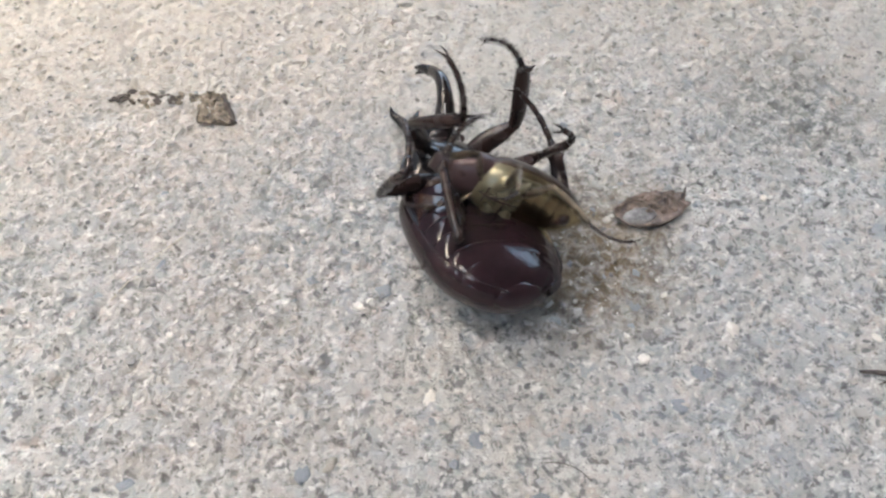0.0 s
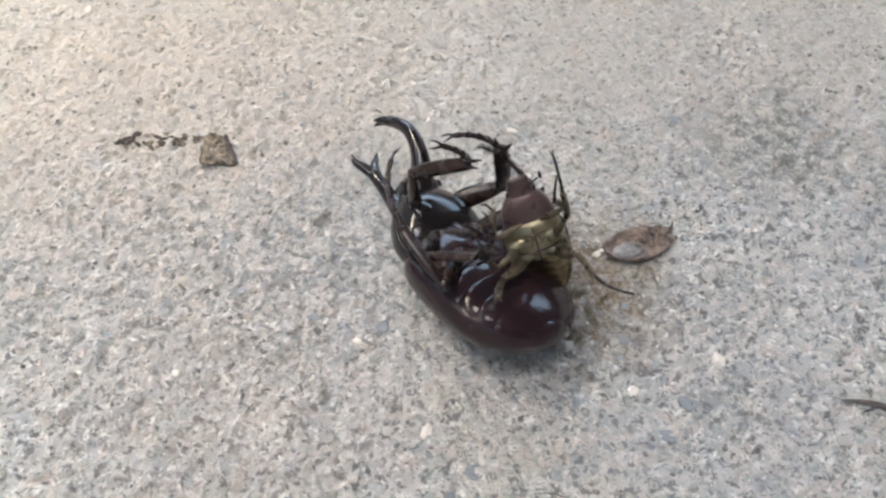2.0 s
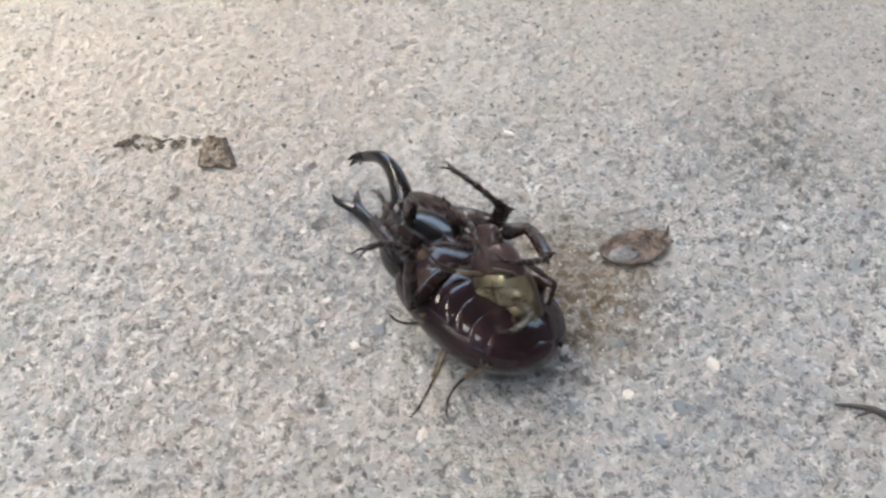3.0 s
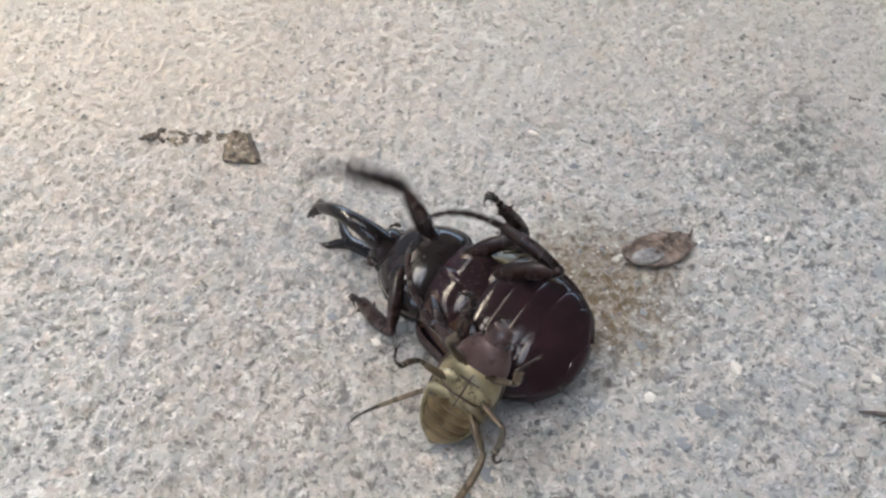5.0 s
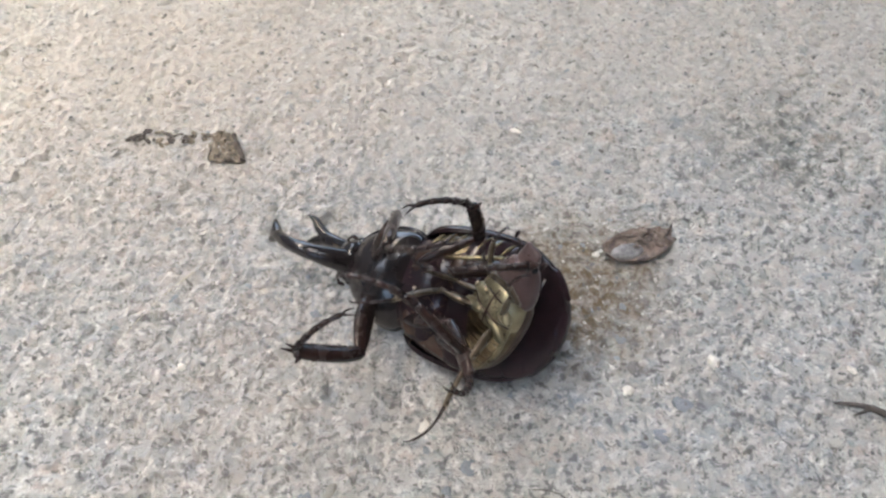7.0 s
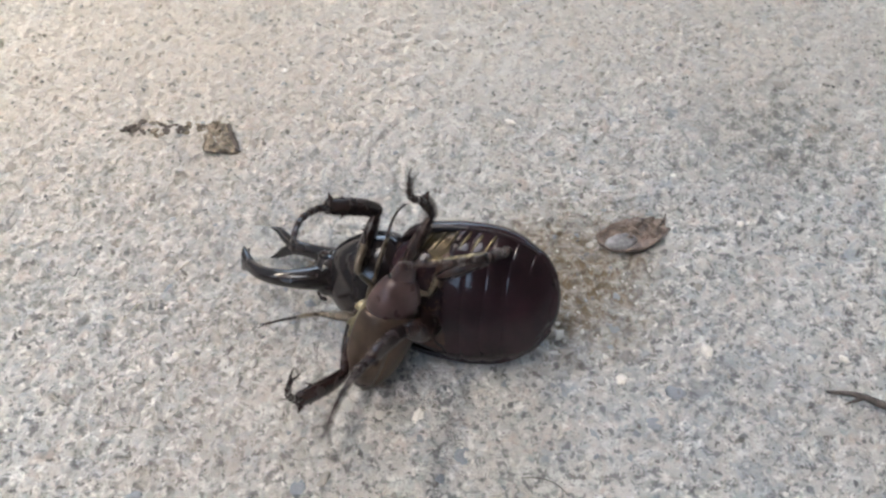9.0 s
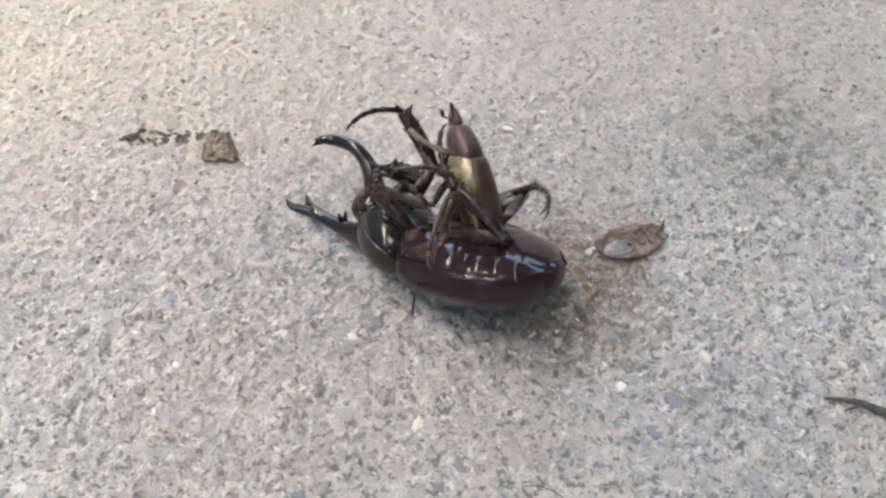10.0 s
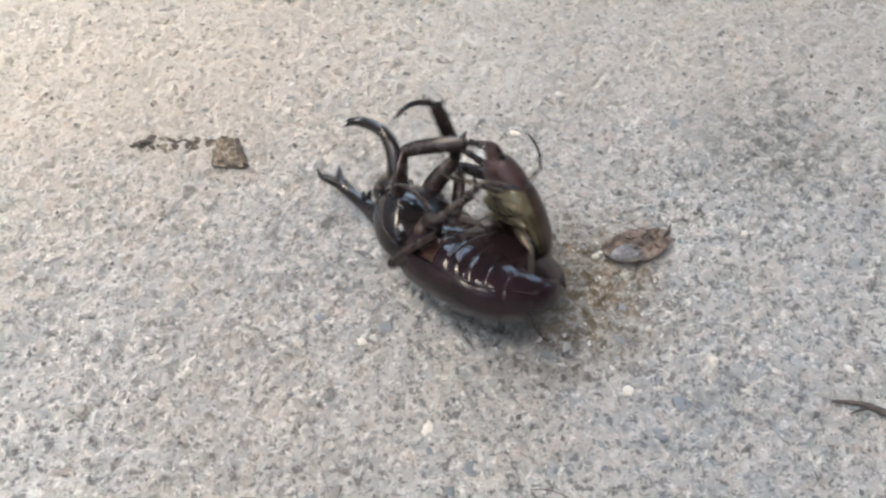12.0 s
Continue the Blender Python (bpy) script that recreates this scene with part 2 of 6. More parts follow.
def skin(bm, rings, closed=True, cap=True):
    """Joins rings of points into a surface."""
    rows = [[bm.verts.new(Vector(p) * MM) for p in r] for r in rings]
    n = len(rows[0])
    for a, b in zip(rows, rows[1:]):
        for i in range(n if closed else n - 1):
            j = (i + 1) % n
            bm.faces.new((a[i], a[j], b[j], b[i]))
    if closed and cap:
        for r in (rows[0], rows[-1]):
            c = bm.verts.new(sum((v.co for v in r), Vector()) / n)
            for i in range(n):
                bm.faces.new((r[i], r[(i + 1) % n], c))
    return rows


def smooth_table(table, x):
    """A smooth curve through (x, value...) rows."""
    table = sorted(table)
    xs = [r[0] for r in table]
    k = max(0, min(len(xs) - 2, sum(1 for v in xs if v <= x) - 1))
    p = [table[max(0, k - 1)], table[k], table[k + 1], table[min(len(xs) - 1, k + 2)]]
    h = xs[k + 1] - xs[k]
    t = (x - xs[k]) / h
    out = []
    for c in range(1, len(table[0])):
        d1 = (p[2][c] - p[0][c]) / (p[2][0] - p[0][0]) * h
        d2 = (p[3][c] - p[1][c]) / (p[3][0] - p[1][0]) * h
        a, b = p[1][c], p[2][c]
        out.append((2 * t**3 - 3 * t**2 + 1) * a + (t**3 - 2 * t**2 + t) * d1 + (3 * t**2 - 2 * t**3) * b + (t**3 - t**2) * d2)
    return out


def hull(table, steps=24, n=36, power=0.85, wave=None):
    """A body along x: rows of (x, half width, height above, depth below)."""
    bm = bmesh.new()
    rings = []
    x0, x1 = table[0][0], table[-1][0]
    for i in range(steps + 1):
        x = x0 + (x1 - x0) * i / steps
        w, up, dn = (max(0.05, v) for v in smooth_table(table, x))
        ring = []
        for k in range(n):
            a = 2 * math.pi * k / n
            c, s = math.cos(a), math.sin(a)
            y = w * math.copysign(abs(c) ** power, c)
            z = (up if s > 0 else dn) * math.copysign(abs(s) ** power, s)
            f = wave(x, a) if wave else 1.0
            ring.append((x, y * f, z * f))
        rings.append(ring)
    skin(bm, rings)
    return bm


def bead(bm, centre, size, turn=None, seed=0, rough=0.0):
    """A rounded lump joined into bm."""
    made = bmesh.ops.create_icosphere(bm, subdivisions=2, radius=1.0)["verts"]
    rnd = random.Random(seed)
    m = (turn or Matrix.Identity(3)) @ Matrix.Diagonal(size)
    for v in made:
        k = 1 + rough * (rnd.random() - 0.5)
        v.co = (Vector(centre) + m @ (v.co * k)) * MM


def tube(bm, pts, radii, n=10, flat=1.0, side=(0, 1, 0)):
    """A tapered tube through pts; flat squeezes it across side."""
    rings = []
    up0 = Vector(side)
    for i, p in enumerate(pts):
        p = Vector(p)
        d = (Vector(pts[min(i + 1, len(pts) - 1)]) - Vector(pts[max(i - 1, 0)])).normalized()
        u = (up0 - d * up0.dot(d)).normalized()
        w = d.cross(u)
        r = radii[i] if hasattr(radii, "__len__") else radii
        rings.append([tuple(p + u * (math.cos(a) * r * flat) + w * (math.sin(a) * r)) for a in (2 * math.pi * k / n for k in range(n))])
    skin(bm, rings)


def bend(pts, steps):
    """More points on a smooth line through pts."""
    out = []
    for i in range(len(pts) - 1):
        p0, p1, p2, p3 = (Vector(pts[max(0, min(len(pts) - 1, i + o))]) for o in (-1, 0, 1, 2))
        for s in range(steps):
            t = s / steps
            out.append(0.5 * ((2 * p1) + (p2 - p0) * t + (2 * p0 - 5 * p1 + 4 * p2 - p3) * t * t + (3 * p1 - p0 - 3 * p2 + p3) * t**3))
    return out + [Vector(pts[-1])]


def spike(bm, a, b, r, n=7):
    a, b = Vector(a), Vector(b)
    tube(bm, [a, a.lerp(b, 0.5), b], [r, r * 0.72, r * 0.12], n, side=(0.31, 0.9, 0.2))


def wing_case(table, side, lift=1.0, steps=26, across=16, thick=0.45, rim=0.0):
    """Half of the back shell: rows of (x, half width, back depth, edge height)."""
    bm = bmesh.new()
    outer, inner = [], []
    x0, x1 = table[0][0], table[-1][0]
    for i in range(steps + 1):
        x = x0 + (x1 - x0) * i / steps
        w, depth, edge = smooth_table(table, x)
        o, q = [], []
        for k in range(across + 1):
            f = k / across
            a = math.pi / 2 * f * 1.18
            y, z = math.sin(min(a, math.pi / 2)) ** 0.9 * w, -math.cos(a) * depth
            if a > math.pi / 2:
                z = edge * (a - math.pi / 2) / (math.pi / 2 * 0.18)
                y = w - (z / max(edge, 0.1)) ** 2 * 0.8
            y = max(y, 0.04)
            o.append((x, side * y * lift, z * lift))
            q.append((x, side * max(0.04, y - thick * (f + 0.05)), z + thick * (1 - f * 0.6)))
        outer.append(o), inner.append(q)
    rings = [a + b[::-1] for a, b in zip(outer, inner)]
    skin(bm, rings)
    return bm


def ring_band(table, xa, xb, step, n=40, arc=(0.0, 1.0), bow=0.0):
    """One overlapping plate of the belly between xa and xb."""
    bm = bmesh.new()
    rings = []
    for f, lip in ((0.0, 0.0), (0.12, 0.35), (0.3, 0.75), (0.5, 1.0), (0.7, 1.0), (0.85, 0.8), (0.95, 0.4), (1.0, -0.3)):
        x = xa + (xb - xa) * f
        w, up = (max(0.05, v) for v in smooth_table(table, x)[:2])
        swell = 1.004 + step * lip
        ring = []
        for k in range(n + 1):
            a = math.pi * (arc[0] + (arc[1] - arc[0]) * k / n)
            c, s = math.cos(a), math.sin(a)
            ring.append((x + bow * (s - 0.6), w * swell * math.copysign(abs(c) ** 0.85, c), up * swell * abs(s) ** 0.85))
        low = [(p[0], p[1] * 0.9, p[2] * 0.86 - 0.2) for p in ring]
        rings.append(ring + low[::-1])
    skin(bm, rings, cap=False)
    return bm


def hairs(bm, n, seed, place, length, r=0.035):
    rnd = random.Random(seed)
    for _ in range(n):
        p, d = place(rnd)
        p, d = Vector(p), (Vector(d) + Vector((rnd.uniform(-0.6, 0.6), rnd.uniform(-0.6, 0.6), rnd.uniform(-0.6, 0.6)))).normalized()
        L = length * rnd.uniform(0.5, 1.2)
        tube(bm, [p, p + d * L * 0.5, p + d * L + Vector((rnd.uniform(-0.2, 0.2), rnd.uniform(-0.2, 0.2), -0.15)) * L], [r, r * 0.8, r * 0.2], 3, side=(0.3, 0.5, 0.8))


# ---- limbs: each built along +x from its joint ----
def femur_mesh(L, r):
    bm = bmesh.new()
    tube(bm, bend([(-0.8, 0, 0), (L * 0.12, 0, 0), (L * 0.45, 0, 0.25), (L * 0.8, 0, 0.1), (L, 0, 0)], 4),
         [r * v for v in (0.4, 0.55, 0.68, 0.78, 0.88, 0.95, 1.0, 1.02, 1.0, 0.97, 0.92, 0.86, 0.78, 0.7, 0.62, 0.55, 0.42)], 12, flat=0.62)
    bead(bm, (L, 0, 0), (r * 0.55, r * 0.45, r * 0.55))
    return bm


def tibia_mesh(L, r, teeth, big=1.0):
    bm = bmesh.new()
    n = 12
    pts = bend([(0, 0, 0), (L * 0.3, 0, 0.35), (L * 0.7, 0, 0.25), (L, 0, 0)], 4)
    tube(bm, pts, [r * (0.72 + 0.42 * math.sin(math.pi * (0.15 + 0.7 * i / n))) for i in range(n + 1)], 10, flat=0.66)
    for k in range(teeth):
        x = L * (0.42 + 0.5 * k / max(1, teeth - 1))
        spike(bm, (x, 0, r * 0.5), (x + r * 0.9 * big, 0, r * (1.25 + 0.2 * k) * big), r * 0.45)
        if k % 2:
            spike(bm, (x - 0.5, r * 0.2, -r * 0.5), (x + r * 0.9, r * 0.5, -r * 1.2), r * 0.25)
    for s in (-1, 1):
        spike(bm, (L - 0.3, s * r * 0.35, 0), (L + r * 1.5, s * r * 0.7, -r * 0.5), r * 0.3)
    return bm


def tarsus_mesh(L, r, curl=1.0):
    bm = bmesh.new()
    seg = 5
    def at(f):
        return Vector((L * f * (1 - 0.10 * curl * f), 0, L * 0.22 * curl * (f * (1 - f)) - L * 0.16 * curl * f**3 + 0.0))
    for k in range(seg):
        a, b = k / seg * 0.9, (k + 1) / seg * 0.9
        pts = [at(a + (b - a) * j / 4) for j in range(5)]
        tube(bm, pts, [r * (1.25 - 0.45 * a) * v for v in (0.8, 0.84, 0.9, 1.0, 0.85)], 8)
        e = at(b)
        for s in (-1, 1):
            spike(bm, e - Vector((0.2, 0, 0)), e + Vector((r * 0.7, s * r * 0.7, -r * 0.9)), r * 0.22, 5)
    e, d = at(0.9), (at(0.92) - at(0.88)).normalized()
    for s in (-1, 1):
        tube(bm, bend([e, e + d * L * 0.08 + Vector((0, s * r * 0.8, 0)), e + d * L * 0.13 + Vector((0, s * r * 1.2, -L * 0.06))], 3), [r * 0.5, r * 0.48, r * 0.42, r * 0.36, r * 0.28, r * 0.18, r * 0.08], 6)
    return bm


def leg(body, sizes, mats, teeth, names):
    """A leg of three keyed pieces: the femur on the body, tibia and tarsus on the femur."""
    (lf, rf), (lt, rt), (ls, rs) = sizes
    f = part("femur", femur_mesh(lf, rf), mats[0], body)
    t = part("tibia", tibia_mesh(lt, rt, teeth), mats[1], f, names[0])
    s = part("tarsus", tarsus_mesh(ls, rs), mats[2], f, names[1])
    return f, t, s, lf, lt


# ---- ground ----
def lattice(span, step, far):
    out = list(np.arange(-span, span + step / 2, step))
    d, x = step, span
    while x < far:
        d *= 1.32
        x += d
        out.append(x)
        out.insert(0, -x)
    return np.array(out)


def value_noise(x, y, cell, seed):
    rnd = np.random.RandomState(seed)
    table = rnd.rand(256, 256)
    gx, gy = x / cell, y / cell
    ix, iy = np.floor(gx).astype(int), np.floor(gy).astype(int)
    fx, fy = gx - ix, gy - iy
    fx, fy = fx * fx * (3 - 2 * fx), fy * fy * (3 - 2 * fy)
    a, b = table[ix % 256, iy % 256], table[(ix + 1) % 256, iy % 256]
    c, d = table[ix % 256, (iy + 1) % 256], table[(ix + 1) % 256, (iy + 1) % 256]
    return (a * (1 - fx) + b * fx) * (1 - fy) + (c * (1 - fx) + d * fx) * fy


def relief(x, y):
    """Height of the worn concrete, in metres."""
    z = (value_noise(x, y, 0.021, 1) - 0.5) * 0.0005 + (value_noise(x, y, 0.006, 2) - 0.5) * 0.00035
    z = z + (value_noise(x, y, 0.0023, 3) - 0.5) * 0.0008 + (value_noise(x, y, 0.0014, 4) - 0.5) * 0.0011 + (value_noise(x, y, 0.0009, 6) - 0.5) * 0.0004
    pit = np.clip(0.25 - value_noise(x, y, 0.0017, 5), 0, 0.2) / 0.2
    return z - pit * 0.0009 - 0.0006


def build_ground():
    xs, ys = lattice(0.16, 0.0005, 150.0), lattice(0.13, 0.0005, 150.0)
    X, Y = np.meshgrid(xs, ys + 0.02, indexing="xy")
    near = np.clip(1.6 - np.hypot(X, Y) / 0.2, 0, 1)
    Z = relief(X, Y) * near
    co = np.stack([X, Y, Z], -1).reshape(-1, 3)
    nx, ny = len(xs), len(ys)
    i = (np.arange(ny - 1)[:, None] * nx + np.arange(nx - 1)[None]).reshape(-1)
    quads = np.stack([i, i + 1, i + 1 + nx, i + nx], 1)
    me = bpy.data.meshes.new("ground")
    me.vertices.add(len(co))
    me.vertices.foreach_set("co", co.ravel())
    me.loops.add(quads.size)
    me.loops.foreach_set("vertex_index", quads.ravel())
    me.polygons.add(len(quads))
    me.polygons.foreach_set("loop_start", np.arange(0, quads.size, 4))
    me.update(calc_edges=True)
    me.polygons.foreach_set("use_smooth", [True] * len(quads))
    me.materials.append(CONCRETE)
    return tagged(new("ground", me), "weathered pale grey concrete with exposed sand and bluish stones", "concrete ground", kind="structure")


ground = build_ground()

# ---- unseen panels added to shape the light: u along their edge, v sunward ----
BLOCKER_Z, EDGE = 2.2, 2.2 / math.tan(radians(SUN_EL)) + 0.155


def slab(name, u0, u1, v0, v1, z0, z1, mat, label, category):
    bm = bmesh.new()
    bmesh.ops.create_cube(bm, size=1.0)
    bmesh.ops.bevel(bm, geom=bm.edges[:], offset=0.01, segments=2, affect="EDGES")
    for v in bm.verts:
        v.co = Vector(((u0 + u1) / 2 + v.co.x * (u1 - u0), (v0 + v1) / 2 + v.co.y * (v1 - v0), (z0 + z1) / 2 + v.co.z * (z1 - z0)))
    ob = part(name, bm, mat, smooth=False)
    ob.matrix_world = pose(0, 0, 0, 0, 0, -SUN_AZ)
    return tagged(ob, label, category, kind="structure")


slab("light_blocker_1", -0.2, 5.0, -3.0, EDGE, BLOCKER_Z, BLOCKER_Z + 0.15, BLOCKER, "unseen overhead panel added to block the sky", "roof")
slab("light_blocker_2", -2.6, -0.204, 0.4, EDGE, BLOCKER_Z, BLOCKER_Z + 0.15, BLOCKER, "unseen overhead panel beside the added sky gap", "roof")
slab("light_blocker_3", -2.6, -0.204, -3.0, -0.5, BLOCKER_Z, BLOCKER_Z + 0.15, BLOCKER, "unseen overhead panel behind the added sky gap", "roof")
slab("light_blocker_4", -2.6, -1.1, -0.496, 0.396, BLOCKER_Z, BLOCKER_Z + 0.15, BLOCKER, "unseen overhead panel at the end of the added sky gap", "roof")
slab("blocker_wall_1", -5.0, 5.0, -3.2, -3.0, -0.05, 3.4, BLOCKER, "unseen wall added to block low sky light", "wall")
slab("blocker_wall_2", -5.0, 5.0, 4.0, 4.2, -0.05, 7.2, BLOCKER, "unseen tall wall added to narrow the strip of sky", "wall")
slab("blocker_wall_3", 5.0, 5.2, -3.2, 4.2, -0.05, 1.2, BLOCKER, "unseen low wall added to cut light from the horizon", "wall")
slab("blocker_wall_4", -2.8, -2.6, -3.0, -0.65, -0.05, 2.4, BLOCKER, "unseen wall added on one side of the light opening", "wall")
slab("blocker_wall_5", -2.8, -2.6, 0.3, 4.0, -0.05, 2.4, BLOCKER, "unseen wall added on the other side of the light opening", "wall")
slab("blocker_wall_6", -2.8, -2.6, -0.646, 0.296, -0.05, 0.95, BLOCKER, "unseen panel added below the light opening", "wall")
slab("blocker_wall_7", -2.8, -2.6, -0.646, 0.296, 1.75, 2.4, BLOCKER, "unseen panel added above the light opening", "wall")

# ---- the rhinoceros beetle, lying on its back: x to the head, z to the belly ----
ELYTRA = [(4.6, 9.5, 6.3, 0.5), (2.8, 11.3, 7.0, 1.1), (-2.8, 12.6, 7.6, 1.3), (-9.2, 12.9, 7.9, 1.4), (-14.7, 11.9, 7.5, 1.4), (-18.9, 9.1, 6.1, 1.4), (-21.6, 5.3, 4.1, 1.1), (-22.8, 1.6, 2.2, 0.5)]
ABDOMEN = [(-22.6, 1.4, 0.8, 1.8), (-21.3, 5.1, 2.2, 3.4), (-18.2, 9.2, 3.7, 4.8), (-12.9, 11.3, 4.9, 4.9), (-7.4, 11.9, 5.4, 4.9), (-2.8, 11.4, 5.0, 4.9), (2.8, 9.5, 4.4, 4.1), (4.8, 6.9, 3.4, 3.3)]
CHEST = [(-4.8, 6.0, 4.2, 2.5), (-1.9, 9.4, 5.5, 3.3), (1.9, 9.6, 5.7, 3.7), (4.8, 8.2, 5.0, 3.7), (7.1, 5.2, 3.5, 3.0)]
PRONOTUM = [(4.4, 7.6, 3.4, 5.0), (5.8, 8.9, 4.6, 6.0), (8.5, 9.1, 5.5, 6.4), (11.5, 8.2, 5.6, 6.1), (14.2, 6.6, 4.8, 5.2), (16.0, 5.0, 3.6, 4.0), (17.0, 3.4, 2.2, 2.6)]
HEAD = [(15.2, 3.4, 3.4, 1.6), (16.6, 4.0, 4.5, 1.9), (18.4, 3.7, 4.2, 1.8), (19.7, 2.8, 2.9, 1.3), (20.6, 1.6, 1.6, 0.7), (21.0, 0.5, 0.6, 0.2)]
RHINO_LEGS = {
    "fore": ((11.0, 3.9, 4.8), ((10.5, 1.95), (12.0, 1.35), (13.0, 0.55)), 3),
    "mid": ((3.3, 5.0, 4.4), ((10.5, 1.75), (11.0, 1.1), (13.5, 0.55)), 2),
    "hind": ((-2.8, 4.5, 4.4), ((11.5, 2.2), (11.5, 1.2), (14.0, 0.55)), 2),
}
CHAFER_LEGS = {
    "fore": ((6.1, 2.2, 2.2), ((4.6, 0.75), (4.8, 0.6), (4.5, 0.24)), 3),
    "mid": ((2.1, 2.8, 2.8), ((6.0, 0.8), (6.6, 0.5), (7.4, 0.24)), 2),
    "hind": ((-1.0, 2.6, 2.8), ((7.0, 1.05), (8.2, 0.6), (9.0, 0.25)), 2),
}


def rhino():
    top = new("rhinoceros_beetle")
    tagged(top, "glossy dark red-brown male rhinoceros beetle struggling on its back on concrete", "beetle")
    for side in (1, -1):
        case = part("elytron", wing_case(ELYTRA, side), SHELL, top, "glossy dark maroon wing case")
        edge = [(4.6 - 26.8 * k / 24, *smooth_table(ELYTRA, 4.6 - 26.8 * k / 24)) for k in range(25)]
        bm = bmesh.new()
        tube(bm, [(x, side * max(0.2, w - 0.6), h + 0.05) for x, w, _, h in edge], 0.22, 7, side=(0, 0, 1))
        part("margin", bm, SHELL, case, "thin raised margin")
    abdomen = part("abdomen", hull(ABDOMEN, 26, 40), BELLY, top, "dark red segmented belly")
    cuts = (-20.8, -17.5, -14.2, -10.7, -7.2, -3.9)
    for a, b in zip(cuts, cuts[1:]):
        part("belly_plate", ring_band([(r[0], r[1], r[2]) for r in ABDOMEN], a - 0.4, b + 0.1, 0.03, bow=1.6), BELLY, abdomen)
    sides = [(r[0], r[1], r[2]) for r in ABDOMEN]
    part("side_band", ring_band(sides, -11.0, 3.5, 0.012, 18, (0.02, 0.34), 2.5), PLATE, abdomen, "smooth brown side of the belly")
    # this side's reflected glow is painted: olive band, gold ridge and folds
    part("side_band", ring_band(sides, -13.8, 3.5, 0.012, 18, (0.69, 0.98), 0.8), OLIVE_SHEEN, abdomen, "belly side tinted olive-brown for a warm reflection")

    def on_side(x, f, lift):
        w, up = smooth_table(sides, x)
        a = math.pi * f
        c = math.cos(a)
        return (x, w * lift * math.copysign(abs(c) ** 0.85, c), up * lift * math.sin(a) ** 0.85)
    at = [0.17, 0.235, 0.27, 0.295, 0.3, 0.29]
    bm = bmesh.new()
    tube(bm, bend([on_side(-13.3 + 3.2 * k, 1 - f, 1.02) for k, f in enumerate(at)], 4), [0.15 + 0.5 * math.sin(math.pi * (0.04 + 0.92 * k / 20)) for k in range(21)], 8, flat=0.7)
    part("sheen_ridge", bm, GOLD_SHEEN, abdomen, "thin ridge coloured gold for a warm reflection")
    for k in range(7):
        x = -10.6 + 2.1 * k
        bm = bmesh.new()
        tube(bm, bend([on_side(x + d, 1 - f, 1.02) for d, f in ((1.0, 0.235), (0.4, 0.18), (-0.3, 0.12), (-0.7, 0.06))], 3), [0.08, 0.16, 0.22, 0.27, 0.3, 0.3, 0.28, 0.24, 0.18, 0.08], 7)
        part("sheen_fold", bm, GOLD_SHEEN, abdomen, "thin fold coloured gold for a warm reflection")
    bm = bmesh.new()
    bead(bm, (-21.3, 0, -0.6), (1.9, 5.2, 2.9))
    part("pygidium", bm, BELLY, abdomen, "rounded dark tail plate")
    chest = part("chest", hull(CHEST, 18, 36), BELLY, top, "glossy dark chest with golden down")
    bm = bmesh.new()
    bead(bm, (2.7, 0, 4.7), (3.2, 1.5, 1.2))
    part("keel", bm, BELLY, chest)
    for x, y, z, sx, sy in ((3.0, 4.9, 3.8, 1.9, 3.3), (-3.0, 4.6, 3.7, 1.9, 4.4)):
        for s in (1, -1):
            bm = bmesh.new()
            bead(bm, (x, s * y, z), (sx, sy, 1.6), Matrix.Rotation(s * 0.25, 3, "Z"))
            part("hip_plate", bm, PLATE, chest)
    bm = bmesh.new()

    def on_chest(rnd):
        x, a = rnd.uniform(-4, 5.6), rnd.uniform(0.1, math.pi - 0.1)
        w, up, _ = smooth_table(CHEST, x)
        return (x, math.cos(a) * w, math.sin(a) * up), (-0.5, math.cos(a), math.sin(a) * 0.6)
    hairs(bm, 260, 5, on_chest, 1.2, 0.03)
    part("down", bm, HAIR, chest, "golden-brown down")
    pronotum = part("pronotum", hull(PRONOTUM, 24, 40), BLACK, top, "black domed neck shield")
    bm = bmesh.new()
    edge = [(4.6 + 12.2 * i / 14, smooth_table(PRONOTUM, 4.6 + 12.2 * i / 14)[0]) for i in range(15)]
    loop = [(x, w, 0.25) for x, w in edge] + [(x, -w, 0.25) for x, w in reversed(edge)]
    tube(bm, loop, 0.42, 7, side=(0, 0, 1))
    part("rim", bm, BLACK, pronotum, "thin raised rim")
    bm = bmesh.new()
    line = bend([(8.5, 0, -2.6), (13.5, 0, -4.2), (19.0, 0, -6.0), (24.5, 0, -7.2), (29.2, 0, -7.8)], 4)
    tube(bm, line, [5.0, 4.9, 4.7, 4.35, 3.85, 3.3, 2.75, 2.3, 1.95, 1.7, 1.5, 1.35, 1.26, 1.22, 1.25, 1.35, 1.2], 14, flat=1.1)
    for s in (1, -1):
        tube(bm, bend([(28.3, s * 0.2, -7.7), (30.6, s * 1.3, -8.1), (32.2, s * 2.5, -8.2), (33.6, s * 3.1, -7.4)], 3), [1.15, 1.12, 1.08, 1.0, 0.92, 0.82, 0.7, 0.5, 0.28, 0.08], 9)
        spike(bm, (21.5, s * 0.6, -5.6), (22.6, s * 1.0, -3.8), 0.7)
    part("neck_horn", bm, BLACK, pronotum, "short forked black horn")
    for s in (1, -1):
        bm = bmesh.new()
        bead(bm, (10.6, s * 3.6, 4.3), (2.6, 3.2, 1.1), Matrix.Rotation(s * -0.3, 3, "Z"))
        part("hip_plate", bm, BLACK, pronotum)
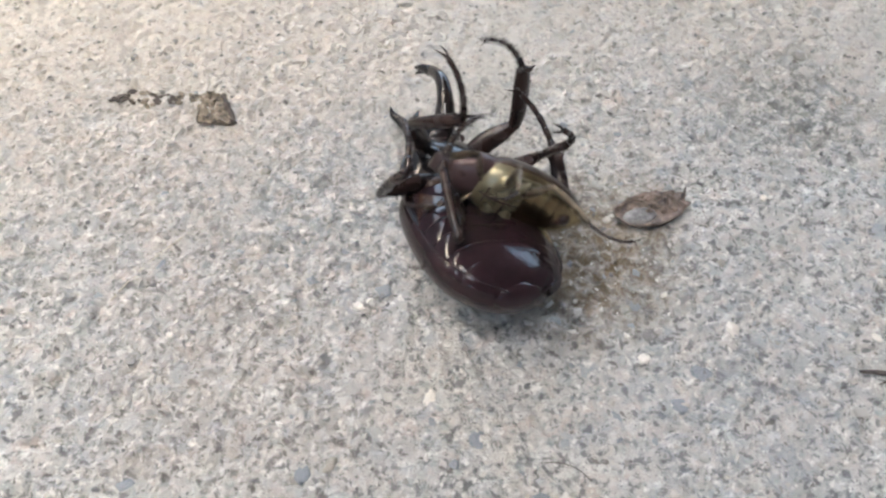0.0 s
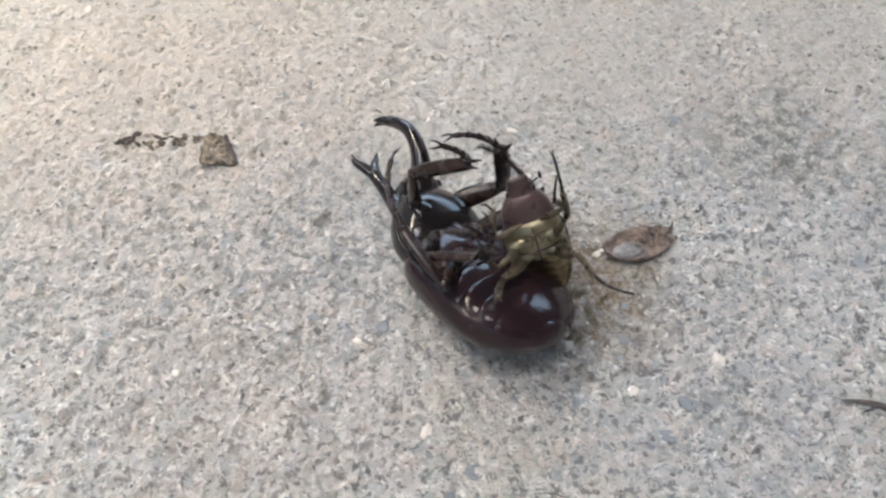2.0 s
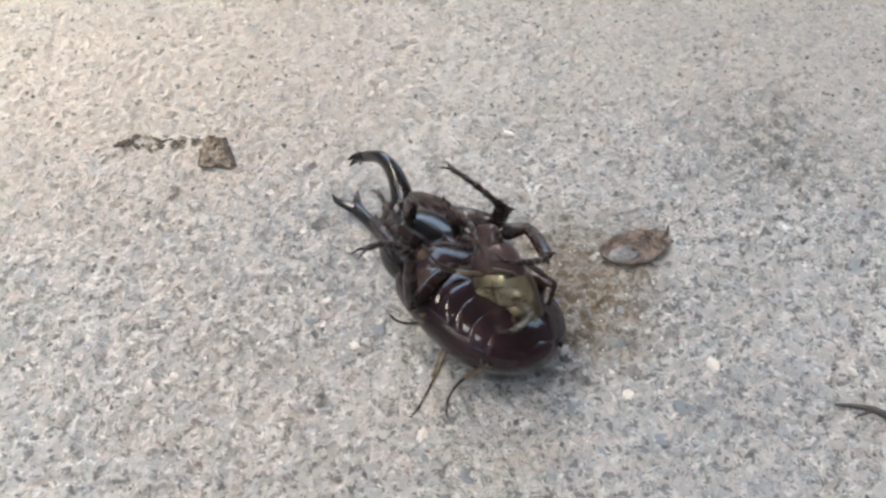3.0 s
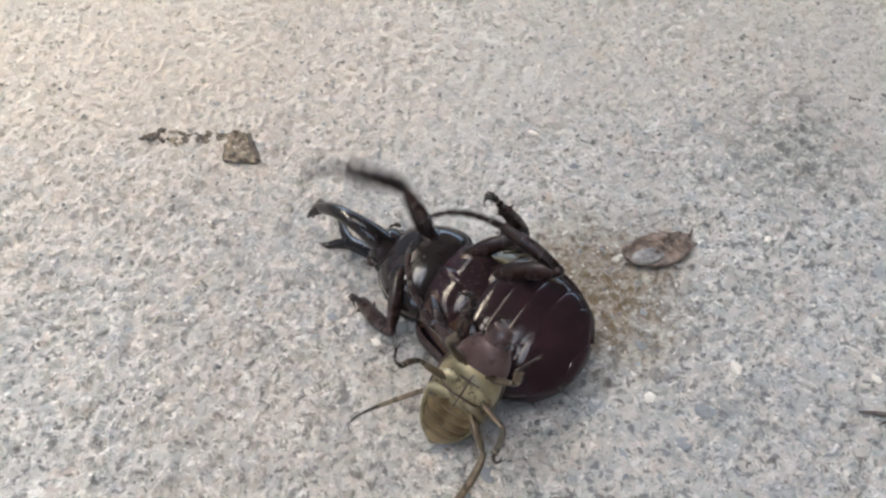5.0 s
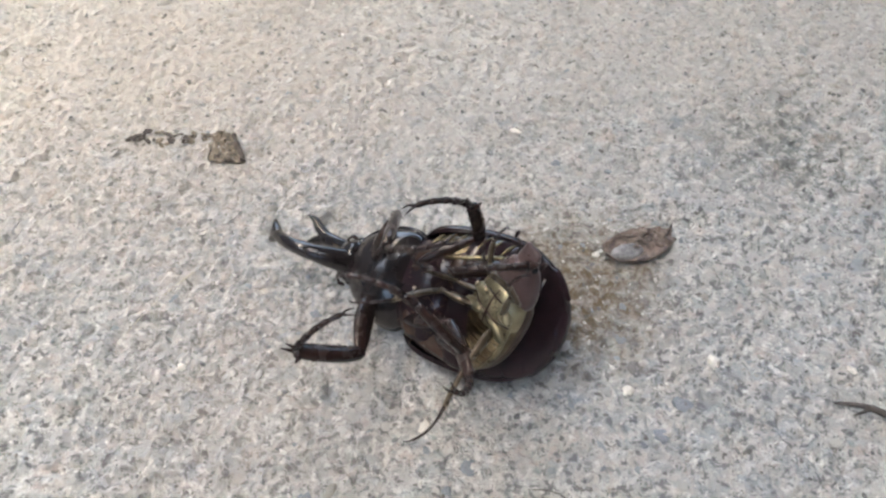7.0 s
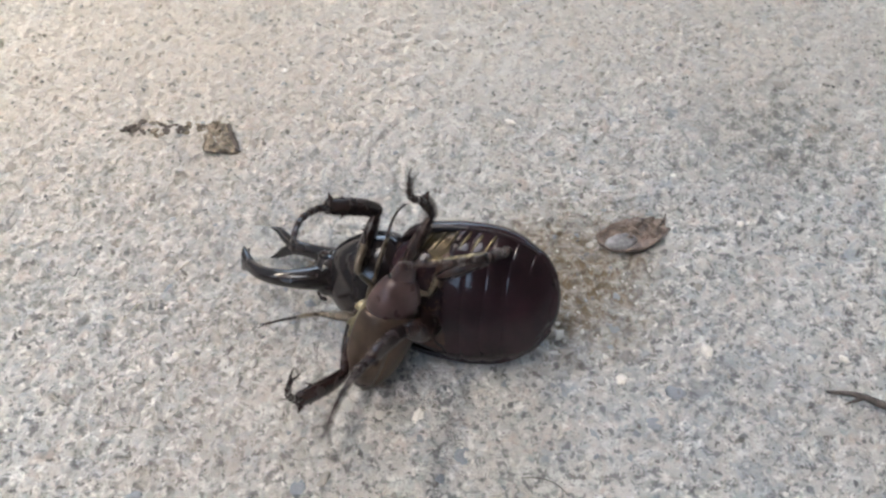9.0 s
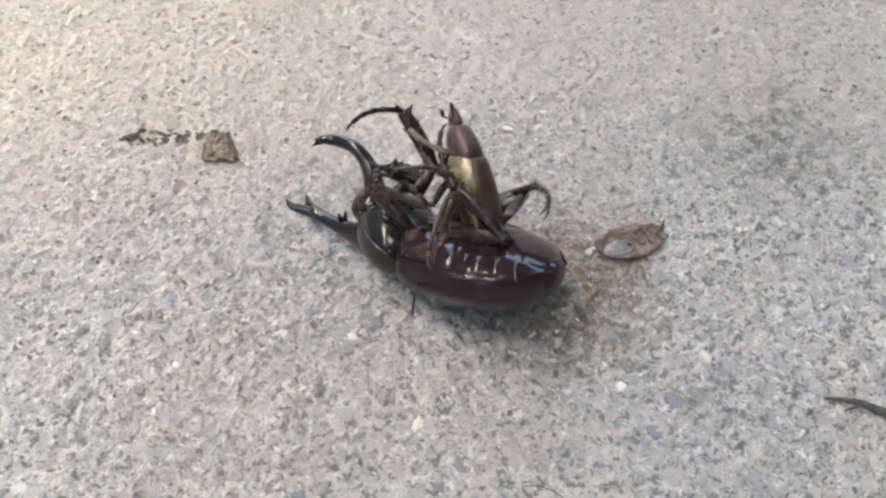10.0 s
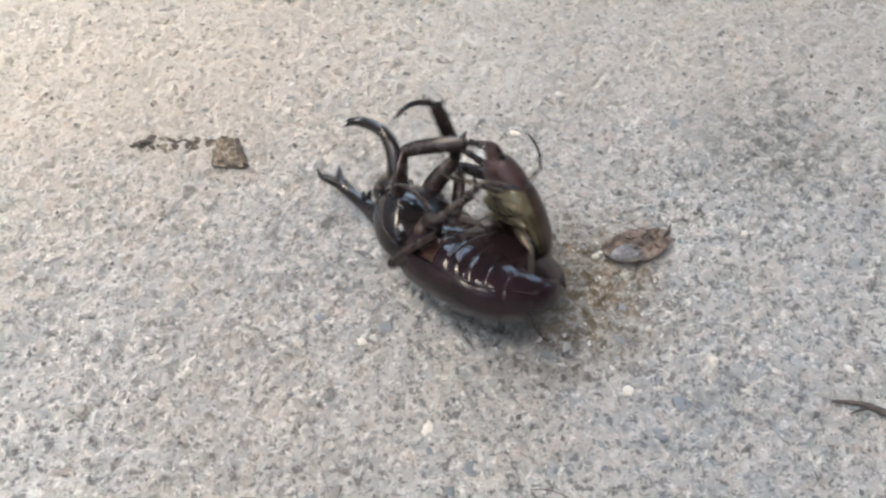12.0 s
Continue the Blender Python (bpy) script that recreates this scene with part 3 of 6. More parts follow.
    head = part("head", hull(HEAD, 16, 28), BLACK, top, "small black head")
    bm = bmesh.new()
    line = bend([(16.0, 0, 0.8), (19.2, 0, 4.6), (22.8, 0, 6.9), (26.8, 0, 7.4), (30.6, 0, 5.7), (33.2, 0, 3.7)], 4)
    tube(bm, line, [2.6, 2.5, 2.35, 2.2, 2.05, 1.9, 1.76, 1.64, 1.54, 1.45, 1.38, 1.32, 1.27, 1.22, 1.18, 1.14, 1.12, 1.1, 1.05, 0.95, 0.7], 14, flat=1.0)
    for s in (1, -1):
        tube(bm, bend([(31.2, s * 0.2, 5.3), (32.7, s * 1.2, 4.4), (33.8, s * 2.2, 3.3)], 4), [1.0, 1.0, 0.95, 0.88, 0.78, 0.64, 0.46, 0.28, 0.1], 9)
        tube(bm, bend([(32.4, s * 0.2, 4.4), (33.4, s * 0.8, 2.9), (33.9, s * 1.3, 1.6)], 4), [0.9, 0.72, 0.68, 0.6, 0.5, 0.4, 0.3, 0.2, 0.1], 9)
    bead(bm, (32.3, 0, 4.5), (1.1, 1.6, 1.0))
    part("head_horn", bm, BLACK, head, "long curved black horn with a forked tip")
    for s in (1, -1):
        bm = bmesh.new()
        bead(bm, (16.7, s * 3.8, 0.6), (1.1, 0.8, 1.0))
        part("eye", bm, EYE, head, "round black eye")
        bm = bmesh.new()
        tube(bm, bend([(18.5, s * 2.9, 1.4), (18.9, s * 3.6, 2.0), (18.1, s * 4.2, 2.3)], 3), 0.25, 7)
        bead(bm, (17.6, s * 4.4, 2.3), (0.8, 0.4, 0.5))
        part("antenna", bm, LEG, head)
    bm = bmesh.new()
    hairs(bm, 90, 8, lambda rnd: ((20.3 + rnd.uniform(-1, 0.8), rnd.uniform(-1.6, 1.6), 1.2), (1, 0, 0.4)), 1.2, 0.035)
    part("mouth_brush", bm, HAIR, head, "golden mouth bristles")
    legs = {}
    for s, tag in ((1, "a"), (-1, "b")):
        for key, (base, sizes, teeth) in RHINO_LEGS.items():
            legs[key + tag] = (*leg(top, sizes, (LEG, LEG, LEG), teeth, ("toothed dark shin", "thin hooked foot")), Vector((base[0], base[1] * s, base[2])))
    return top, pronotum, head, legs


CASE = [(4.8, 4.5, 3.3, 0.3), (3.2, 5.4, 3.8, 0.6), (-1.1, 5.7, 4.2, 0.7), (-6.5, 5.1, 4.0, 0.7), (-10.3, 3.7, 3.3, 0.7), (-12.7, 2.0, 2.2, 0.5), (-14.0, 0.7, 1.2, 0.3)]
DBELLY = [(-14.5, 0.4, 0.6, 0.9), (-13.0, 1.8, 1.4, 1.8), (-9.7, 3.8, 2.4, 2.4), (-5.4, 5.1, 2.9, 2.6), (-1.1, 5.4, 3.1, 2.6), (3.2, 4.7, 2.9, 2.6), (5.0, 3.7, 2.4, 2.2)]
DCHEST = [(-2.6, 3.1, 3.0, 1.0), (-0.5, 5.0, 3.5, 1.5), (2.6, 5.2, 3.6, 1.5), (5.0, 4.3, 3.2, 1.5), (6.0, 3.1, 2.4, 1.2)]
DNECK = [(4.6, 4.6, 2.0, 3.3), (6.0, 4.6, 2.3, 3.2), (8.2, 4.0, 2.3, 2.8), (10.2, 2.9, 1.9, 2.1), (11.0, 2.1, 1.3, 1.4)]
DHEAD = [(10.2, 2.2, 1.3, 1.3), (11.4, 2.2, 1.3, 1.2), (13.0, 1.9, 0.9, 0.8), (13.9, 1.7, 0.5, 0.4), (14.1, 1.4, 0.3, 0.2)]


def chafer():
    top = new("flower_chafer_beetle")
    top.scale = (0.98, 0.98, 0.98)
    tagged(top, "bronze-brown flower chafer beetle with golden belly clinging to the larger beetle", "beetle")
    for side in (1, -1):
        part("elytron", wing_case(CASE, side, thick=0.3), BRONZE, top, "matt bronze-brown wing case")
    bm = bmesh.new()
    skin(bm, [[(4.8, y, -3.3 - 0.2 * (1 - abs(y) / 2)) for y in (-2.0, -1, 0, 1, 2.0)], [(2.6, y * 0.55, -4.05) for y in (-2.0, -1, 0, 1, 2.0)], [(1.2, y * 0.05, -4.3) for y in (-2.0, -1, 0, 1, 2.0)], [(2.6, y * 0.5, -3.5) for y in (-2.0, -1, 0, 1, 2.0)], [(4.8, y, -2.6) for y in (-2.0, -1, 0, 1, 2.0)]], closed=False)
    part("scutellum", bm, BRONZE, top, "triangular bronze plate")
    abdomen = part("abdomen", hull(DBELLY, 22, 32), COPPER, top, "coppery segmented belly")
    cuts = (-13.2, -11.4, -9.6, -7.7, -5.6, -3.6, -1.5)
    for a, b in zip(cuts, cuts[1:]):
        part("belly_plate", ring_band([(r[0], r[1], r[2]) for r in DBELLY], a, b + 0.1, 0.035, 30, (0.17, 0.83)), BRASS, abdomen, "brassy golden belly plate")
    chest = part("chest", hull(DCHEST, 16, 32), GOLD, top, "shiny golden-green chest")
    for x, y, sx, sy in ((2.6, 3.0, 1.2, 2.2), (-0.8, 2.9, 1.1, 2.8)):
        for s in (1, -1):
            bm = bmesh.new()
            bead(bm, (x, s * y, 2.9), (sx, sy, 0.9), Matrix.Rotation(s * 0.3, 3, "Z"))
            part("hip_plate", bm, GOLD, chest)
    for pts in ([(-2.2, 0, 3.05), (0.5, 0, 3.62), (3.0, 0, 3.66), (5.4, 0, 2.95)], [(0.9, -4.6, 2.2), (0.7, -2.4, 3.45), (0.8, 0, 3.7), (0.7, 2.4, 3.45), (0.9, 4.6, 2.2)], [(4.4, -3.6, 2.2), (4.2, -1.6, 3.2), (4.3, 0, 3.5), (4.2, 1.6, 3.2), (4.4, 3.6, 2.2)]):
        bm = bmesh.new()
        tube(bm, bend(pts, 4), 0.16, 6, side=(0.2, 0.3, 1))
        part("seam", bm, DUSK, chest, "thin dark seam")
    for s in (1, -1):
        bm = bmesh.new()
        tube(bm, bend([(x, s * (smooth_table(DBELLY, x)[0] * 0.9), smooth_table(DBELLY, x)[1] * 0.62) for x in (-12.5, -9.5, -6.0, -3.0, 0.0, 2.5)], 4), [0.12 + 0.3 * math.sin(math.pi * (k + 0.5) / 21) for k in range(21)], 7)
        part("side_rim", bm, GOLD, abdomen, "thin golden side of the belly")
    neck = part("pronotum", hull(DNECK, 16, 32), ROSY, top, "glossy rosy-bronze neck shield")
    head = part("head", hull(DHEAD, 12, 24), ROSY, top, "square bronze head")
    for s in (1, -1):
        bm = bmesh.new()
        bead(bm, (11.2, s * 2.1, 0.1), (0.6, 0.45, 0.6))
        part("eye", bm, EYE, head, "black eye")
        bm = bmesh.new()
        tube(bm, bend([(12.3, s * 1.6, 0.5), (13.1, s * 2.6, 0.9), (13.5, s * 3.3, 1.0)], 3), 0.15, 6)
        bead(bm, (13.9, s * 3.7, 1.0), (0.8, 0.3, 0.4))
        part("antenna", bm, LEG, head)
    legs = {}
    for s, tag in ((1, "a"), (-1, "b")):
        for key, (base, sizes, teeth) in CHAFER_LEGS.items():
            legs[key + tag] = (*leg(top, sizes, (LIMB, LIMB, LEG), teeth, ("slim bronze shin", "thin dark hooked foot")), Vector((base[0], base[1] * s, base[2])))
    return top, legs


rhino_top, rhino_neck, rhino_head, rhino_legs = rhino()
chafer_top, chafer_legs = chafer()

# ---- loose things on the concrete ----
def ground_z(x, y):
    return float(relief(np.array([x * MM]), np.array([y * MM]))[0]) * 1000


def dead_leaf():
    """A narrow crumbled strip with a folded square end."""
    top = new("dry_leaf_scrap")
    tagged(top, "crumbled dry brown leaf scrap lying on the concrete", "leaf scrap")
    rnd = random.Random(4)
    for k in range(46):
        f = (k + rnd.random() * 0.8) / 46
        x = -24.6 + 19.0 * f
        spread = 0.5 + 1.5 * math.sin(math.pi * min(1.0, 0.1 + f)) * (0.5 if f < 0.2 else 1.0)
        y = 2.5 - 0.3 * f + 0.4 * math.sin(9 * f) + rnd.uniform(-1, 1) * spread
        size = rnd.uniform(0.45, 1.0)
        dark = f < 0.24 or 0.5 < f < 0.68 or rnd.random() < 0.25
        bm = bmesh.new()
        bead(bm, (x, y, 0.25 + rnd.uniform(0, 0.35)), (size * rnd.uniform(0.9, 1.6), size * rnd.uniform(0.5, 0.9), size * rnd.uniform(0.25, 0.5)), Matrix.Rotation(rnd.uniform(-0.9, 0.9), 3, "Z") @ Matrix.Rotation(rnd.uniform(-0.5, 0.5), 3, "Y"), k, 0.55)
        part("crumb", bm, LEAF_EDGE if dark else LEAF, top, "dark crumbled leaf bit" if dark else "", smooth=False)
    corners = [Vector((*p, 0.0)) for p in ((-6.4, 3.8), (-1.6, 4.2), (1.7, -4.0), (-6.1, -4.0))]
    bm = bmesh.new()
    n = 10
    lid, low = [], []
    for i in range(n):
        a, b = [], []
        for k in range(n):
            u, v = i / (n - 1), k / (n - 1)
            p = corners[0].lerp(corners[1], u).lerp(corners[3].lerp(corners[2], u), v)
            z = 0.3 + 1.3 * rnd.random() * math.sin(math.pi * u) + 0.4 * math.sin(6 * u + 4 * v)
            dx, dy = rnd.uniform(-0.5, 0.5), rnd.uniform(-0.5, 0.5)
            a.append((p.x + dx, p.y + dy, max(0.2, z))), b.append((p.x + dx, p.y + dy, 0.02))
        lid.append(a), low.append(b)
    skin(bm, [p + q[::-1] for p, q in zip(lid, low)])
    part("curled_end", bm, LEAF, top, "crumpled squarish brown end", smooth=False)
    bm = bmesh.new()
    loop = bend([corners[0].lerp(corners[3], 0.35) + Vector((0.6, 0.3, 0.5)), corners[3] + Vector((0.2, 0.2, 0.5)), corners[3].lerp(corners[2], 0.5) + Vector((0, 0.1, 0.4)), corners[2] + Vector((-0.3, 0.2, 0.8)), corners[1].lerp(corners[2], 0.5) + Vector((-0.6, 0.3, 1.1)), corners[1] + Vector((-0.4, 0, 0.5))], 4)
    tube(bm, loop, [(0.06 + 0.34 * rnd.random()) * (0.8 if i < 9 else 2.2) for i in range(len(loop))], 6, side=(0, 0, 1))
    part("curled_edge", bm, LEAF_EDGE, top, "dark curled rim", smooth=False)
    top.matrix_world = pose(-0.0440, 0.0276, -0.0006, 0, 0, -1)


def husk():
    """A flattened oval seed husk with a torn end, brown outside and grey inside."""
    top = new("seed_husk")
    tagged(top, "flat oval brown husk with a grey lining on the concrete", "husk")
    rnd = random.Random(9)
    bm = bmesh.new()
    lid, low = [], []
    for i in range(15):
        u = i / 14
        x = -7.6 + 14.0 * u
        w = 3.8 * (math.sin(math.pi * min(1.0, 0.06 + u * 0.86)) ** 0.62) * (1 - 0.35 * max(0, u - 0.55))
        a, b = [], []
        for k in range(11):
            v = k / 10 * 2 - 1
            jag = (0.9 if abs(v) > 0.7 and u > 0.25 else 0.5) * rnd.random() if u > 0.45 or abs(v) > 0.8 else 0.12 * rnd.random()
            rim = abs(v) ** 3 * 0.6 + (max(0, 0.12 - u) * 7) + 0.6 * jag
            z = 0.5 + rim + 0.5 * max(0, u - 0.6)
            a.append((x + jag, v * w + 0.9 * (u - 0.5) ** 2, z)), b.append((x + jag, v * w * 1.04 + 0.9 * (u - 0.5) ** 2, max(0.0, z - 0.55)))
        lid.append(a), low.append(b)
    skin(bm, [p + q[::-1] for p, q in zip(lid, low)])
    shell = part("shell", bm, HUSK, top, "torn brown shell")
    bm = bmesh.new()
    bead(bm, (-3.2, -0.9, 0.75), (3.4, 2.0, 0.6), Matrix.Rotation(0.05, 3, "Z"), 3, 0.12)
    part("lining", bm, HUSK_GREY, shell, "wrinkled grey lining")
    for _ in range(26):
        bm = bmesh.new()
        x, y = rnd.uniform(-1.5, 5.8), rnd.uniform(-1.2, 2.9)
        bead(bm, (x, y, 0.9 + rnd.uniform(0, 0.5)), (rnd.uniform(0.5, 1.1), rnd.uniform(0.3, 0.7), rnd.uniform(0.2, 0.5)), Matrix.Rotation(rnd.uniform(0, 3), 3, "Z"), rnd.randint(0, 99), 0.4)
        part("flake", bm, HUSK, shell, "crumpled brown flake", smooth=False)
    tube_bm = bmesh.new()
    tube(tube_bm, bend([(5.2, 0.6, 0.7), (6.6, 1.2, 1.1), (7.7, 2.4, 1.9)], 4), [0.4, 0.4, 0.36, 0.33, 0.3, 0.26, 0.22, 0.16, 0.08], 7)
    part("stalk", tube_bm, TWIG, top, "short dark stalk")
    top.matrix_world = pose(0.0385, 0.0017, -0.0005, 0, 0, 17)


def twig():
    bm = bmesh.new()
    tube(bm, bend([(-9, 2.5, 0.7), (-4, 1.8, 0.9), (1, -0.6, 1.0), (7, -3.0, 1.2), (16, -5.0, 1.0)], 5), [0.25 + 0.055 * i for i in range(21)], 8, side=(0, 0, 1))
    spike(bm, (-3, 1.3, 0.9), (-6.5, 0.2, 0.5), 0.4)
    ob = part("twig", bm, TWIG)
    tagged(ob, "dark crooked twig lying on the concrete", "twig")
    ob.matrix_world = pose(0.0765, -0.0345, -0.0004)


def hair_strand():
    bm = bmesh.new()
    tube(bm, bend([(-4, 1.5, 0.3), (-1.5, 1.3, 0.6), (1, 0.4, 0.5), (3, -1.4, 0.2)], 6), 0.09, 5, side=(0, 0, 1))
    ob = part("plant_fibre", bm, TWIG)
    tagged(ob, "thin dark curved plant fibre on the concrete", "fibre")
    ob.matrix_world = pose(0.0185, -0.0490, -0.0003)


def straw():
    bm = bmesh.new()
    tube(bm, bend([(-7, 6.5, 0.1), (-3, 3.4, 0.2), (2, -1.4, 0.15), (6, -6.4, 0.1)], 5), 0.12, 6, side=(0, 0, 1))
    ob = part("straw_fibre", bm, STRAW)
    tagged(ob, "thin pale straw fibre lying on the concrete", "fibre")
    ob.matrix_world = pose(-0.0525, -0.0105, -0.0005, 0, 0, 98)


def lump(seed, sides=1):
    """A worn angular stone about one unit across."""
    rnd = random.Random(seed)
    bm = bmesh.new()
    made = bmesh.ops.create_icosphere(bm, subdivisions=sides, radius=0.5)["verts"]
    for v in made:
        v.co = v.co * rnd.uniform(0.62, 1.22)
    me = bpy.data.meshes.new("stone")
    bm.to_mesh(me)
    bm.free()
    me.polygons.foreach_set("use_smooth", [True] * len(me.polygons))
    return me


def pebbles():
    """Loose pale pebbles: x, y, length, width, height in mm, turn in degrees."""
    for k, (x, y, a, b, c, turn) in enumerate(((48.3, -23.9, 2.0, 2.7, 1.6, 12), (32.4, -29.6, 2.2, 1.9, 0.9, 40), (72.6, -25.5, 2.3, 1.1, 0.9, -35), (-3.0, -36.6, 1.7, 3.0, 1.0, -20), (-15.3, -18.9, 2.2, 1.7, 0.9, 10), (-46.5, -25.3, 1.6, 1.4, 0.8, 0), (60.2, 5.2, 1.7, 1.3, 0.8, 30), (15.5, 33.0, 2.6, 1.3, 0.7, -15))):
        me = lump(40 + k, 3)
        me.materials.append(WHITE_STONE)
        ob = new("pebble", me)
        ob.matrix_world = pose(x * MM, y * MM, (ground_z(x, y) + c * 0.3) * MM, 8, 5, turn) @ Matrix.Diagonal((a * MM, b * MM, c * MM, 1))
        tagged(ob, "small pale quartz pebble resting on the concrete", "pebble", "loose pebbles")


dead_leaf()
husk()
twig()
hair_strand()
straw()
pebbles()


def stones():
    """Worn stones set in the concrete, each its own piece, and fine grit in one mesh."""
    rnd = random.Random(21)
    meshes = [lump(k, 2 if k < 3 else 1) for k in range(7)]
    for me in meshes:
        me.materials.append(STONE)
    blue = lump(2, 2)
    blue.materials.append(BLUE_STONE)
    placed = []
    for x, y, a, b in ((4.6, -43.4, 3.6, 3.8), (-22.2, -48.6, 4.0, 3.0), (41.6, -31.9, 4.2, 3.0), (-18.6, -7.0, 2.6, 3.4), (37.2, -37.6, 3.0, 3.2), (0.4, -47.5, 2.6, 2.2), (-49.0, -50.6, 3.2, 2.2)):
        placed.append((x, y, a, b))
    while len(placed) < 300:
        x, y = rnd.gauss(5, 48), rnd.gauss(-12, 38)
        if abs(x) < 95 and -62 < y < 80 and all((x - p[0]) ** 2 + (y - p[1]) ** 2 > 9 for p in placed):
            s = rnd.choice((1.1, 1.3, 1.6, 2.0, 2.6))
            placed.append((x, y, s * rnd.uniform(0.8, 1.3), s * rnd.uniform(0.7, 1.1)))
    for k, (x, y, a, b) in enumerate(placed):
        ob = new("stone", blue if k < 7 else meshes[k % 7])
        ob.parent = ground
        h = 0.5 * min(a, b)
        ob.matrix_local = pose(x * MM, y * MM, (ground_z(x, y) - h * 0.3) * MM, rnd.uniform(-10, 10), rnd.uniform(-10, 10), rnd.uniform(0, 360)) @ Matrix.Diagonal((a * MM, b * MM, h * MM, 1))
    # grit
    base = lump(3, 1)
    co = np.array([v.co for v in base.vertices])
    tri = np.array([p.vertices for p in base.polygons])
    rs = np.random.RandomState(8)
    n = 9000
    px = rs.uniform(-0.115, 0.125, n)
    py = rs.uniform(-0.07, 0.10, n)
    size = 0.0004 + 0.0009 * rs.rand(n) ** 3
    ang = rs.uniform(0, 6.28, n)
    pz = relief(px, py)
    sx, sy, sz = size * rs.uniform(0.8, 1.5, n), size, size * rs.uniform(0.4, 0.8, n)
    c, s = np.cos(ang), np.sin(ang)
    X = co[None, :, 0] * sx[:, None]
    Y = co[None, :, 1] * sy[:, None]
    V = np.stack([px[:, None] + X * c[:, None] - Y * s[:, None], py[:, None] + X * s[:, None] + Y * c[:, None], pz[:, None] + co[None, :, 2] * sz[:, None]], -1)
    F = tri[None] + (np.arange(n) * len(co))[:, None, None]
    me = bpy.data.meshes.new("grit")
    me.from_pydata(V.reshape(-1, 3).tolist(), [], F.reshape(-1, 3).tolist())
    me.materials.append(GRIT)
    tagged(new("grit", me), "fine pale and dark sand grains on the concrete", "grit", kind="stuff")


stones()


# ---- what moves ----
def aim(at, to, up):
    """A pose at a point (mm) whose x axis runs towards another, with z near up."""
    x = (Vector(to) - Vector(at)).normalized()
    u = Vector(up)
    z = (u - x * u.dot(x)).normalized()
    m = Matrix((x, z.cross(x), z)).transposed().to_4x4()
    return Matrix.Translation(Vector(at) * MM) @ m


def key_leg(limb, rows):
    """rows: seconds, then knee, ankle and toe in the beetle's space, in mm."""
    f, t, s, lf, lt, base = limb
    a, b, c = [], [], []
    for sec, *v in rows:
        knee, ankle, toe = Vector(v[0:3]), Vector(v[3:6]), Vector(v[6:9])
        d1, d2, d3 = (knee - base).normalized(), (ankle - knee).normalized(), (toe - ankle).normalized()
        up = Vector((0.15, base.y * 0.08, 1.0))
        m1 = aim(base, base + d1, up if abs(d1.dot(up.normalized())) < 0.97 else Vector((1, 0, 0.2)))
        k = base + d1 * lf
        e = k + d2 * lt
        bend_out = d1 - d2 * d1.dot(d2)
        m2 = aim(k, k + d2, bend_out if bend_out.length > 0.15 else up)
        bend_out = d2 - d3 * d2.dot(d3)
        m3 = aim(e, e + d3, bend_out if bend_out.length > 0.15 else up)
        a.append((sec, m1)), b.append((sec, m1.inverted() @ m2)), c.append((sec, m1.inverted() @ m3))
    walk(f, a), walk(t, b), walk(s, c)


def hinge(x, nod, turn):
    """A turn about a joint on the beetle's long axis, x in mm."""
    joint = Matrix.Translation((x * MM, 0, 0))
    return joint @ pose(0, 0, 0, 0, nod, turn) @ joint.inverted()


